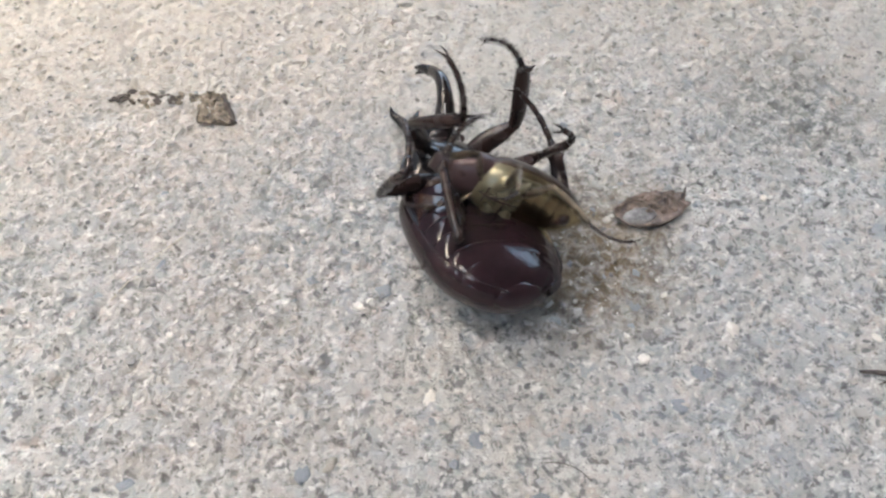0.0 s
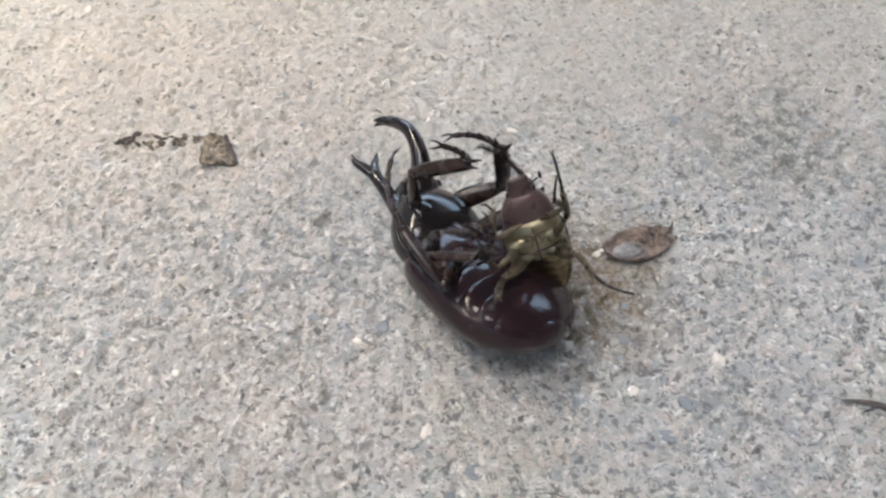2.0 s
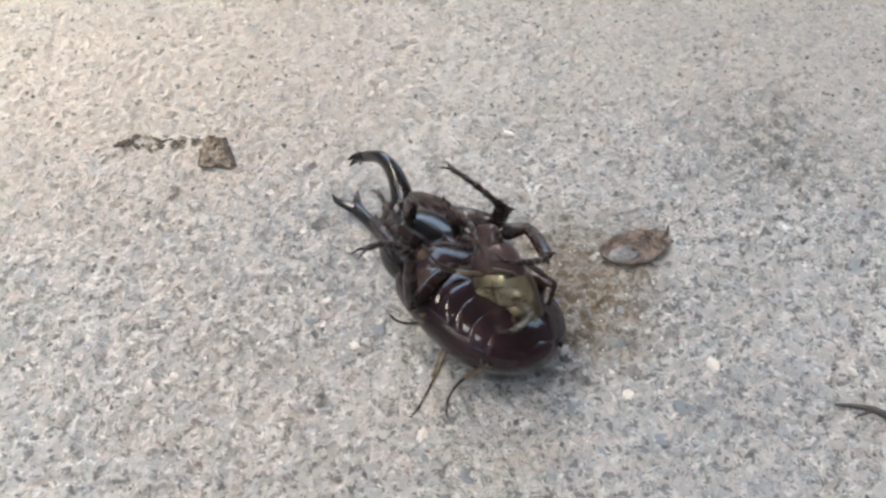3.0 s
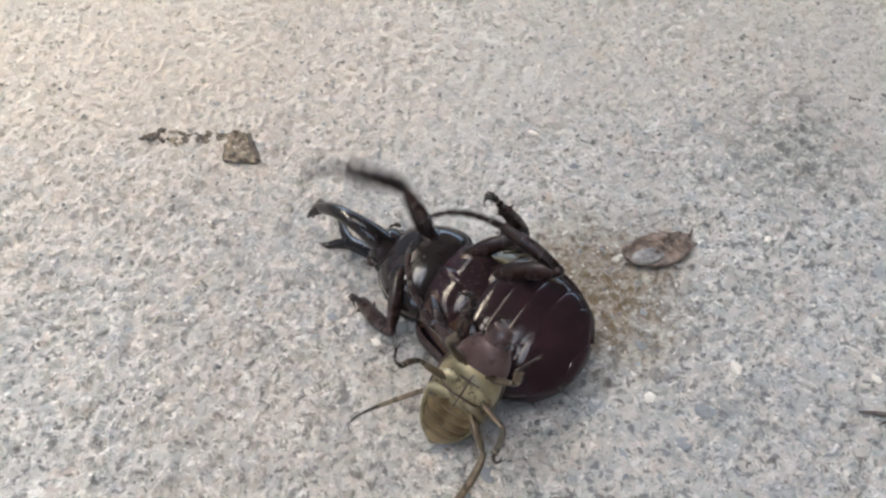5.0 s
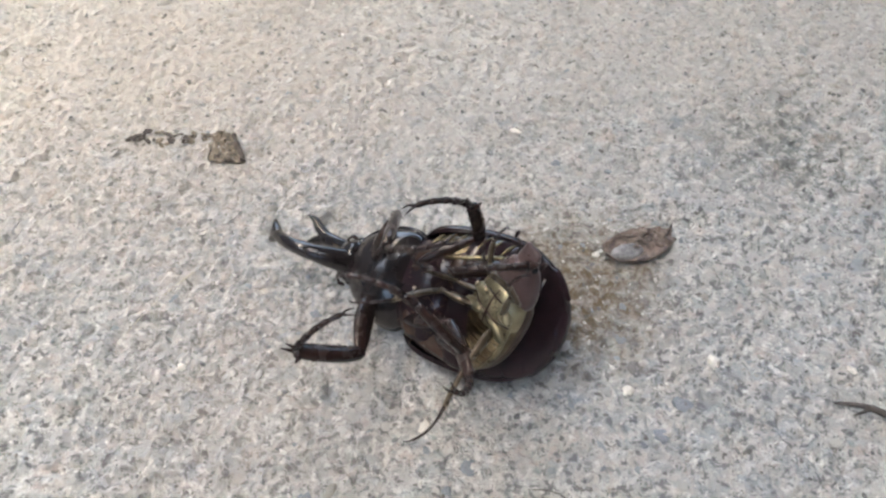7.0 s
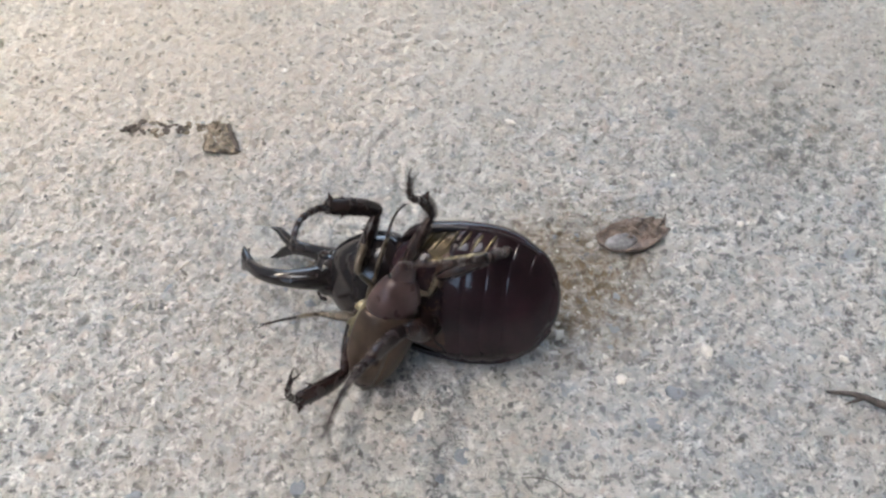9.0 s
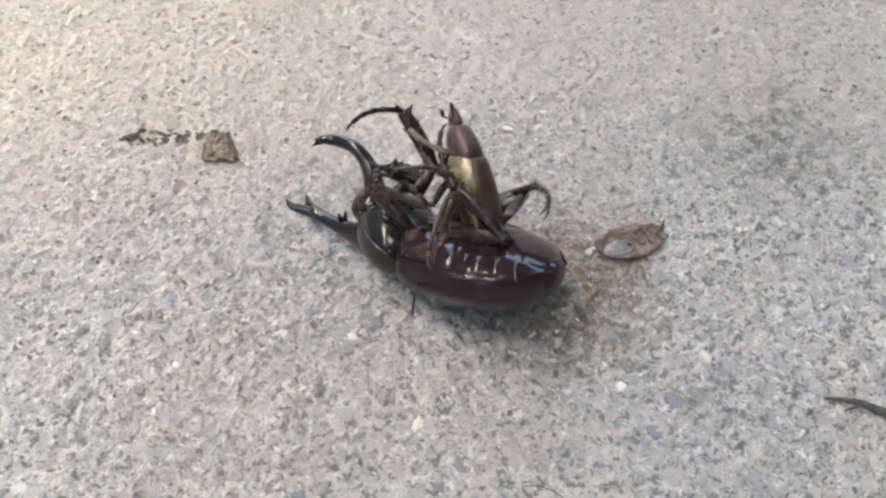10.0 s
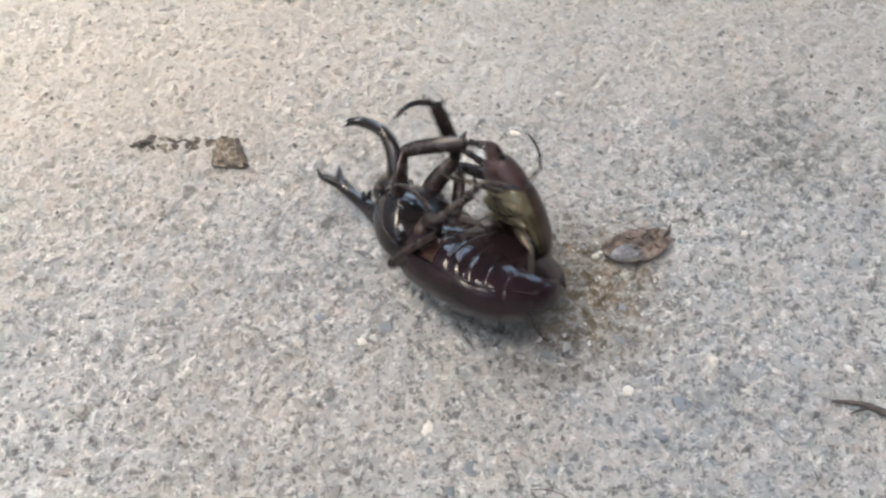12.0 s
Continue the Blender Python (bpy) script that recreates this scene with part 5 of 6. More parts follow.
    key_leg(rhino_legs["hinda"], [
        (0, -11.9, 8.8, 4.9, -1.8, 8.8, 10.3, 7.6, 1.4, 17.7),
        (0.17, -11.0, 8.8, 1.8, -4.6, 7.3, 11.4, 5.5, 1.4, 19.1),
        (0.33, -9.3, 8.3, -0.8, -13.0, 5.1, 9.6, -2.2, 0.8, 17.3),
        (0.5, -7.1, 7.4, -2.8, -15.5, 4.2, 4.3, -4.3, 1.5, 12.2),
        (1, -7.1, 4.1, -2.5, -14.5, -3.3, 2.1, -3.1, -7.6, 8.8),
        (1.17, -6.6, 5.3, -3.0, -14.4, -1.4, 2.2, -7.2, -3.2, 14.0),
        (1.33, -6.1, 6.6, -3.5, -14.3, 0.9, 2.1, -16.4, 3.6, 15.7),
        (1.5, -5.5, 7.7, -3.8, -14.0, 2.8, 2.2, -21.9, 7.9, 12.6),
        (1.67, -7.3, 10.0, -1.9, -11.5, 6.1, 8.2, -13.7, 10.4, 21.3),
        (1.83, -8.4, 11.8, 1.0, -2.3, 12.5, 10.7, 4.2, 14.3, 23.1),
        (2, -8.5, 12.7, 4.3, 1.3, 15.6, 9.7, 12.2, 14.5, 18.3),
        (2.17, -7.5, 13.3, 3.4, -1.6, 16.1, 12.9, 5.5, 20.9, 23.9),
        (2.33, -6.7, 13.5, 2.5, -9.5, 14.6, 13.6, -14.0, 25.4, 21.3),
        (2.5, -5.6, 13.8, 1.7, -13.0, 13.1, 10.4, -22.8, 22.6, 13.4),
        (3, -5.6, 13.9, 2.4, -6.2, 18.3, 13.0, -7.9, 30.3, 19.9),
        (3.5, -9.7, 12.2, 4.0, -13.0, 7.1, 13.8, -15.4, 9.8, 27.3),
        (4, -5.5, 15.1, 6.1, 4.6, 17.8, 11.0, 16.5, 19.7, 18.2),
        (4.5, -10.5, 10.5, 10.5, -8.7, 4.7, 20.2, -14.7, -3.8, 29.5),
        (5, -13.1, 10.1, 9.1, -2.5, 10.8, 13.5, 8.6, 4.5, 19.5),
        (5.5, -11.1, 9.8, 10.3, -7.9, 4.2, 19.9, -13.9, -4.5, 29.0),
        (6, -11.0, 13.4, 2.9, 0.1, 14.7, 5.3, 12.5, 10.7, 10.8),
        (6.5, -14.1, 9.5, 5.1, -4.8, 10.7, 11.7, 4.6, 5.0, 20.5),
        (7, -9.7, 5.4, 13.2, -1.9, -1.0, 18.7, 10.8, -4.7, 23.3),
        (7.5, -9.5, 7.9, 12.7, -0.1, 2.7, 17.1, 11.5, -3.9, 21.1),
        (8, -11.0, 4.8, 10.5, -2.2, 1.7, 17.3, 10.3, 0.5, 23.4),
        (8.5, -8.7, 10.9, 10.0, 2.4, 8.8, 12.2, 13.1, 0.2, 14.9),
        (9, 1.2, 1.1, 14.6, 4.3, 0.7, 25.7, 5.5, -1.5, 39.5),
        (9.2, -8.5, 11.9, 6.9, 2.9, 12.0, 8.0, 15.3, 5.9, 9.9),
        (9.5, -9.9, 13.8, 3.4, 0.2, 16.6, 8.3, 11.8, 15.2, 16.0),
        (10, -13.3, 5.6, 5.9, -5.0, 6.8, 13.6, 3.0, 1.5, 23.9),
        (10.5, -12.4, 8.1, 3.2, -2.4, 10.2, 8.4, 8.7, 7.2, 16.5),
        (11, -11.8, 8.3, 6.4, -1.8, 9.9, 11.8, 9.6, 6.1, 18.9),
        (11.5, -13.8, 4.5, 3.9, -6.2, 6.3, 12.4, 0.7, 1.4, 23.6),
        (11.67, -10.4, 8.0, 1.4, -7.0, 8.8, 12.4, 1.7, 4.9, 22.6),
        (11.83, -3.1, 10.5, -0.4, -6.5, 9.6, 10.6, 4.1, 6.6, 19.2),
        (12, 2.1, 9.5, -0.3, -5.5, 8.0, 8.2, 6.4, 6.1, 15.4),
    ])
    key_leg(rhino_legs["hindb"], [
        (0, -12.5, -10.3, 8.2, -3.2, -11.2, 14.8, 6.8, -5.9, 22.9),
        (0.5, -10.5, -13.3, 8.8, 0.0, -14.8, 13.4, 12.2, -11.3, 19.1),
        (1, -12.3, -11.2, 6.0, -1.9, -11.3, 10.9, 8.3, -3.4, 16.4),
        (1.5, -10.9, -12.7, 9.6, -1.3, -14.1, 15.7, 10.0, -10.5, 23.2),
        (2, -12.0, -10.0, 8.4, -2.3, -10.0, 14.5, 8.4, -3.4, 20.8),
        (2.12, -12.1, -9.7, 7.4, -1.3, -8.6, 11.4, 7.0, 1.5, 16.4),
        (2.25, -11.9, -9.6, 6.8, -11.2, -2.5, 15.7, -7.3, 10.8, 18.2),
        (2.38, -11.7, -9.6, 6.2, -16.4, -7.9, -4.1, -17.9, 6.0, -4.4),
        (2.5, -11.5, -9.3, 5.2, -18.4, -8.6, -3.9, -23.7, 4.2, -6.0),
        (3, -12.7, -8.1, 5.7, -16.1, -1.3, -2.9, -19.5, 12.3, -2.5),
        (3.5, -13.2, -9.6, 6.0, -12.2, -12.7, 17.0, -3.0, -4.4, 23.9),
        (4, -13.8, -8.3, 6.9, -4.1, -3.4, 10.6, 1.9, 7.2, 17.3),
        (4.5, -7.2, -13.0, 10.7, 0.0, -8.2, 3.2, 7.8, -2.9, -7.1),
        (5, -11.6, -9.1, 9.0, -0.8, -9.2, 13.0, 10.3, -3.1, 18.8),
        (5.25, -12.5, -9.1, 6.3, -7.6, -11.8, 16.4, -1.4, -8.4, 28.5),
        (5.5, -12.8, -8.9, 3.9, -16.3, -11.9, 14.5, -17.8, -11.3, 28.4),
        (5.75, -13.8, -7.7, 6.7, -9.3, -8.8, 17.2, -3.9, -3.0, 28.7),
        (6, -14.4, -5.9, 9.5, -4.0, -5.4, 14.5, 6.6, 2.6, 18.8),
        (6.5, -11.4, -11.8, 8.5, -1.7, -12.6, 14.7, 9.2, -8.5, 22.4),
        (6.75, -12.3, -10.5, 5.8, -8.3, -13.0, 16.4, 3.8, -9.1, 21.9),
        (7, -12.4, -8.5, 3.6, -15.6, -10.3, 14.5, -2.5, -6.2, 17.5),
        (7.5, -12.4, -8.4, 4.0, -13.7, -11.4, 15.0, -0.7, -10.8, 20.0),
        (8, -11.7, -9.5, 4.8, -11.4, -10.5, 16.2, 1.2, -5.2, 19.0),
        (8.5, -12.1, -7.4, 4.0, -12.4, -10.2, 15.1, 0.9, -10.3, 19.7),
        (9, -11.4, -8.9, 3.2, -9.1, -11.6, 14.1, 4.5, -9.0, 16.2),
        (9.07, -10.8, -10.2, 3.0, -12.6, -16.2, 12.5, -0.8, -19.5, 19.1),
        (9.13, -10.0, -11.3, 2.9, -17.0, -19.5, 6.8, -17.0, -30.0, 16.1),
        (9.2, -8.9, -12.2, 3.5, -17.6, -19.6, 2.5, -24.7, -29.4, 9.5),
        (9.3, -11.3, -12.7, 1.9, -20.5, -19.6, 2.6, -22.2, -29.7, 12.0),
        (9.4, -12.7, -12.7, 4.9, -22.0, -18.6, 8.0, -14.5, -20.3, 19.7),
        (9.5, -13.4, -8.2, 9.6, -22.7, -11.8, 15.4, -12.8, -5.6, 23.1),
        (9.67, -13.5, -9.3, 9.8, -21.3, -8.1, 18.2, -11.4, -1.6, 25.6),
        (9.83, -13.5, -11.4, 10.4, -13.4, -2.9, 18.1, -3.5, 3.8, 25.4),
        (10, -11.5, -9.2, 10.3, -12.8, 2.1, 8.5, -7.3, -8.1, 0.8),
        (10.5, -12.3, -8.9, 9.2, -12.9, 2.6, 8.3, -7.6, -6.9, -0.6),
        (11, -12.4, -9.7, 7.9, -11.6, 1.8, 8.4, -6.0, -6.5, -1.5),
        (11.5, -13.1, -9.5, 5.4, -14.6, 1.6, 8.1, -8.1, -6.9, -0.8),
        (11.75, -13.0, -13.1, 6.4, -6.2, -7.6, 13.9, 4.7, -2.3, 20.9),
        (12, -12.1, -13.5, 6.7, -1.8, -14.3, 11.8, 9.6, -8.8, 17.8),
    ])
    key_leg(chafer_legs["forea"], [
        (0, 7.6, 4.7, 2.7, 11.0, 4.1, 5.0, 14.8, 5.4, 4.9),
        (0.5, 8.3, 5.7, 3.8, 12.2, 4.5, 6.2, 16.3, 5.9, 4.8),
        (1, 7.9, 5.7, 4.4, 11.3, 4.2, 7.3, 15.6, 5.5, 6.5),
        (1.5, 3.8, 6.1, 3.7, 7.7, 5.7, 2.3, 10.0, 7.3, -0.5),
        (2, 4.2, 7.7, 2.0, 7.9, 6.6, 0.4, 7.9, 8.1, -3.2),
        (2.5, 8.6, 5.5, 3.8, 12.7, 4.8, 6.2, 16.9, 6.3, 5.5),
        (3, 8.1, 5.7, 4.1, 11.5, 5.9, 7.5, 15.4, 8.2, 7.2),
        (3.5, 8.3, 4.8, 5.0, 11.9, 2.7, 7.5, 16.4, 3.1, 7.6),
        (4, 7.1, 5.8, 4.8, 9.4, 5.4, 9.0, 13.4, 7.6, 9.2),
        (4.5, 7.4, 5.5, 4.9, 10.2, 3.8, 8.4, 14.6, 5.0, 8.4),
        (5, 8.5, 5.5, 3.8, 12.7, 4.8, 6.2, 16.9, 6.3, 5.4),
        (5.5, 4.9, 6.4, 1.2, 9.0, 6.3, 2.0, 11.8, 7.4, -0.5),
        (6, 7.7, 5.5, 4.8, 10.8, 4.1, 8.1, 15.1, 5.3, 8.0),
        (6.5, 4.1, 7.4, 1.4, 8.1, 8.7, 1.7, 10.5, 10.9, -0.6),
        (7, 4.4, 7.9, -0.4, 8.5, 8.4, 0.6, 10.2, 10.0, -2.6),
        (7.25, 5.8, 7.1, -0.5, 9.8, 7.8, 0.6, 11.8, 10.3, -1.7),
        (7.69, 6.9, 6.2, 4.1, 9.5, 4.1, 7.5, 13.7, 5.6, 8.0),
        (8.12, 8.7, 5.7, 2.7, 12.6, 6.8, 5.3, 13.9, 10.7, 7.0),
        (8.56, 6.5, 6.7, 1.4, 9.5, 6.7, 5.1, 7.9, 8.4, 9.0),
        (9, 7.3, 6.0, 0.1, 11.0, 7.4, 2.7, 8.5, 9.8, 5.6),
        (9.07, 7.8, 6.2, 1.4, 11.7, 6.9, 4.2, 11.3, 10.2, 7.2),
        (9.13, 8.2, 6.0, 3.0, 12.1, 5.9, 5.9, 15.2, 8.8, 7.4),
        (9.2, 8.3, 5.4, 4.4, 12.1, 4.6, 7.2, 16.3, 6.1, 7.2),
        (9.5, 7.1, 5.5, 3.5, 9.7, 4.0, 6.4, 13.5, 5.1, 6.0),
        (10, 3.1, 7.1, 4.2, 6.7, 8.3, 5.9, 9.2, 11.1, 4.7),
        (10.5, 5.5, 8.9, 6.0, 9.1, 9.8, 8.1, 10.8, 13.3, 8.5),
        (11, 2.4, 8.6, 2.5, 5.7, 10.1, 4.6, 7.6, 13.5, 3.3),
        (11.5, 2.8, 9.5, 0.1, 6.0, 12.2, 0.2, 7.1, 15.2, -2.1),
        (12, 7.6, 5.7, 4.5, 10.8, 4.0, 7.7, 15.0, 5.1, 6.7),
    ])
    key_leg(chafer_legs["foreb"], [
        (0, 7.7, -5.0, 2.2, 11.5, -4.4, 4.1, 15.1, -5.6, 3.2),
        (0.5, 7.5, -5.8, 4.4, 10.7, -3.9, 7.5, 14.8, -5.0, 6.1),
        (1, 8.6, -5.3, 4.2, 12.5, -4.8, 6.8, 16.8, -6.4, 6.8),
        (1.5, 8.0, -5.8, 4.1, 11.6, -4.3, 6.8, 15.7, -5.5, 5.5),
        (2, 8.2, -5.7, 4.0, 12.1, -4.5, 6.5, 16.2, -5.8, 5.4),
        (2.5, 8.5, -5.3, 4.2, 12.4, -4.7, 7.0, 16.6, -6.3, 7.0),
        (3, 7.6, -5.3, 5.1, 10.7, -3.3, 8.3, 15.1, -4.3, 8.4),
        (3.5, 8.7, -5.2, 4.0, 12.5, -5.9, 6.9, 16.2, -8.5, 7.0),
        (4, 7.5, -5.5, 4.9, 10.8, -3.5, 7.7, 15.3, -4.1, 7.5),
        (4.5, 8.1, -5.6, 4.2, 11.8, -4.4, 7.0, 16.0, -5.8, 6.2),
        (5, 8.7, -5.5, 3.5, 13.0, -4.9, 5.6, 17.1, -6.4, 4.6),
        (5.5, 6.2, -2.8, 4.9, 9.2, -0.3, 6.2, 12.9, -1.0, 4.8),
        (6, 5.8, -4.3, 6.3, 9.8, -2.8, 6.4, 13.3, -4.2, 5.6),
        (6.5, 7.7, -1.7, 3.2, 10.7, 1.1, 3.4, 13.7, 0.9, 0.9),
        (7, 8.0, -5.5, 4.5, 11.5, -4.3, 7.5, 15.8, -5.7, 7.2),
        (7.25, 8.5, -5.3, 4.2, 12.5, -4.8, 6.9, 16.7, -6.3, 6.9),
        (7.69, 7.4, -7.7, -1.3, 10.6, -9.8, 0.2, 13.9, -11.8, -0.6),
        (8.12, 8.5, -5.0, 4.6, 11.2, -2.7, 7.9, 15.6, -2.8, 8.5),
        (8.56, 7.8, -5.2, 5.1, 11.5, -4.8, 8.1, 15.6, -6.7, 8.2),
        (9, 7.9, -5.5, 4.6, 11.4, -4.3, 7.7, 15.7, -5.6, 7.5),
        (9.2, 7.5, -5.8, 4.6, 10.6, -3.9, 7.8, 14.8, -5.0, 6.7),
        (9.5, 7.6, -4.5, 2.8, 11.1, -3.2, 5.0, 14.6, -4.4, 3.7),
        (10, 7.8, -1.3, 4.5, 10.8, 0.9, 6.4, 14.7, 1.5, 5.9),
        (10.5, 7.4, -5.6, 4.9, 10.2, -3.8, 8.4, 14.5, -4.9, 8.3),
        (11, 8.7, -5.5, 3.6, 13.0, -4.9, 5.7, 17.1, -6.4, 4.7),
        (11.5, 8.1, -5.7, 4.1, 11.8, -4.4, 6.9, 16.0, -5.7, 5.9),
        (12, 7.9, -5.5, 4.7, 11.2, -4.2, 7.9, 15.5, -5.5, 7.9),
    ])
    key_leg(chafer_legs["mida"], [
        (0, 3.5, 6.8, 3.9, 5.4, 8.0, 9.2, 10.0, 9.5, 13.6),
        (0.5, 1.5, 7.6, 6.6, 5.8, 7.7, 10.4, 12.2, 7.9, 11.7),
        (1, 1.1, 4.8, 8.5, 5.9, 5.1, 11.6, 12.3, 5.7, 12.5),
        (1.5, 2.2, 7.8, 8.8, 7.3, 8.3, 11.4, 13.7, 9.2, 11.6),
        (2, 2.6, 8.7, 7.6, 7.4, 9.1, 10.8, 13.8, 10.0, 11.3),
        (2.5, 5.0, 5.7, 3.9, 10.7, 6.3, 5.2, 17.0, 6.8, 3.9),
        (3, 3.9, 8.0, 5.0, 2.3, 11.2, 10.6, 6.8, 13.9, 15.8),
        (3.5, 5.9, -4.7, 0.4, 6.4, -7.8, -4.5, 8.7, -11.2, -9.6),
        (4, 6.9, 4.4, -0.3, 1.0, 5.6, -3.0, 1.5, 5.8, -10.4),
        (4.5, 5.6, 6.6, 2.6, 5.8, 8.6, 8.6, 9.5, 9.6, 14.0),
        (4.88, 5.4, 7.6, 4.0, 6.9, 8.9, 10.2, 13.5, 10.5, 13.2),
        (5, 3.8, 8.0, 5.2, 6.2, 9.5, 11.1, 11.8, 11.3, 15.7),
        (5.5, -0.1, 8.3, 4.9, 1.4, 10.1, 10.1, 5.6, 12.4, 14.6),
        (6, -0.3, 6.2, 2.8, 2.0, 10.1, 6.2, 6.8, 14.1, 8.4),
        (6.5, -0.4, 8.5, 4.4, 2.2, 11.4, 8.7, 7.0, 15.2, 10.7),
        (7, -0.1, 7.6, 3.5, 1.4, 9.2, 8.9, 5.2, 12.2, 13.3),
        (7.25, 2.0, 6.9, 2.7, 4.3, 9.0, 7.6, 8.6, 12.4, 11.1),
        (7.69, 4.1, 1.7, 6.6, 4.6, -1.8, 11.2, 8.6, -5.0, 15.2),
        (8.12, 4.5, 7.0, 6.2, 5.8, 9.4, 12.2, 7.9, 12.7, 18.6),
        (8.56, 1.7, 7.7, 6.2, 2.4, 7.8, 12.8, 7.2, 7.2, 18.5),
        (9, 3.2, 7.6, 6.2, 4.5, 8.6, 12.6, 8.8, 9.8, 18.5),
        (9.2, 2.1, 3.5, 3.6, -2.1, 7.3, 4.7, -6.6, 10.3, 8.4),
        (9.5, 1.7, 7.5, 4.7, 1.0, 7.5, 10.4, 3.2, 7.6, 16.6),
        (10, -1.6, 7.0, 5.8, -0.3, 9.1, 11.0, 3.2, 12.8, 14.9),
        (10.5, 0.9, 5.1, 8.3, 2.2, 2.8, 13.4, 5.4, 2.2, 19.0),
        (11, -1.8, 7.5, 4.6, -0.9, 9.9, 9.8, 1.9, 14.2, 13.7),
        (11.5, -1.6, 8.4, 3.3, -0.2, 11.9, 7.7, 2.8, 17.2, 10.0),
        (12, -4.3, 9.1, -0.2, -6.6, 12.5, 3.9, -7.4, 17.8, 7.7),
    ])
    key_leg(chafer_legs["midb"], [
        (0, 2.3, -7.2, 3.8, 2.7, -7.8, 9.6, 6.5, -8.7, 14.8),
        (0.5, 2.2, -6.1, 6.4, 7.0, -6.4, 9.7, 13.4, -7.0, 10.8),
        (1, 0.5, -8.7, 7.2, 5.6, -10.1, 9.5, 11.9, -11.8, 9.4),
        (1.5, 0.6, -6.0, 8.7, 4.8, -6.5, 12.8, 10.9, -6.8, 14.8),
        (2, 5.2, -4.6, 4.3, 10.9, -5.1, 5.5, 17.2, -5.4, 4.0),
        (2.5, 3.2, -7.4, 6.4, 8.2, -8.3, 9.2, 14.5, -9.8, 9.7),
        (3, 1.6, -7.2, 6.9, 2.7, -6.4, 13.4, 7.5, -6.6, 19.0),
        (3.5, 3.5, -7.8, 5.8, 3.5, -10.5, 11.8, 5.3, -13.2, 18.4),
        (4, 3.1, -7.6, 6.2, 5.6, -7.1, 12.3, 11.1, -7.3, 17.3),
        (4.5, 3.5, -8.0, 5.4, 5.3, -9.3, 11.6, 10.5, -10.8, 16.6),
        (5, 2.6, -7.9, 5.9, 3.2, -8.6, 12.4, 7.4, -9.6, 18.5),
        (5.5, 2.5, -4.3, 8.4, 4.4, -2.8, 13.7, 8.6, -1.2, 18.3),
        (6, 2.6, -5.1, 10.0, 6.3, -2.9, 13.9, 12.3, -1.7, 16.2),
        (6.5, 3.9, -4.5, 7.7, 5.3, -3.1, 13.1, 9.2, -0.7, 17.6),
        (7, 8.1, -3.3, 4.3, 11.4, -1.8, 8.7, 16.8, 0.4, 11.5),
        (7.25, 9.3, -4.5, 2.0, 13.1, -3.6, 6.1, 18.9, -1.9, 8.6),
        (7.69, 4.9, -8.7, -0.7, 7.9, -13.0, 1.8, 12.5, -17.1, 4.1),
        (8.12, 5.7, -5.8, 6.4, 7.8, -3.6, 12.2, 12.7, -1.1, 17.2),
        (8.56, 7.6, -3.3, 4.9, 13.4, -3.7, 8.0, 20.1, -4.7, 11.1),
        (9, 7.9, -2.7, 3.9, 14.1, -1.7, 6.0, 21.0, -0.3, 8.2),
        (9.07, 7.7, -4.6, 2.1, 13.9, -6.5, 3.2, 21.0, -8.3, 3.9),
        (9.13, 5.8, -6.6, 0.1, 9.8, -11.7, -0.8, 14.5, -17.3, -2.3),
        (9.2, -1.4, -9.9, -0.8, -3.6, -15.2, -1.9, -5.6, -21.3, -3.0),
        (9.3, 3.7, -8.2, 0.9, 5.6, -14.5, 1.9, 9.2, -20.9, 1.8),
        (9.4, 0.2, -6.1, 1.4, -2.2, -9.8, 5.2, -1.7, -14.0, 10.1),
        (9.5, 3.4, -6.5, 4.0, 4.9, -7.5, 9.6, 9.4, -8.9, 14.0),
        (10, 4.2, -5.5, 6.8, 5.3, -5.6, 12.5, 8.9, -4.6, 17.9),
        (10.5, 1.7, -7.7, 6.3, 1.4, -7.9, 12.9, 4.1, -8.3, 19.7),
        (10.62, 1.4, -8.2, 5.4, 1.2, -10.6, 11.5, 5.4, -12.2, 17.4),
        (10.75, 1.1, -8.5, 4.3, 1.3, -14.4, 7.4, 7.3, -18.7, 7.6),
        (10.88, 0.8, -8.7, 3.1, 1.3, -15.1, 1.7, 4.4, -18.7, -4.0),
        (11, 0.6, -8.6, 2.1, 1.1, -14.2, -1.4, 2.6, -16.9, -8.1),
        (11.12, 0.7, -8.6, 3.2, 1.1, -15.1, 1.7, 4.0, -18.7, -4.1),
        (11.25, 0.9, -8.5, 4.4, 0.7, -14.3, 7.6, 6.6, -18.8, 8.1),
        (11.38, 1.1, -8.1, 5.5, 0.5, -10.3, 11.7, 4.0, -11.6, 18.1),
        (11.5, 1.3, -7.5, 6.5, 0.7, -7.6, 13.1, 2.8, -7.7, 20.1),
        (11.62, 0.3, -7.9, 5.4, 0.3, -7.3, 12.0, 4.6, -7.7, 18.0),
        (11.75, -2.2, -6.5, 0.5, -0.9, -5.2, 6.9, 5.7, -6.0, 10.1),
        (11.88, 1.4, -0.9, 0.3, 3.2, -1.6, -5.2, 8.5, 1.9, -6.6),
        (12, 1.4, 0.3, -0.4, 3.6, -1.5, -5.5, 9.4, 0.2, -8.0),
    ])
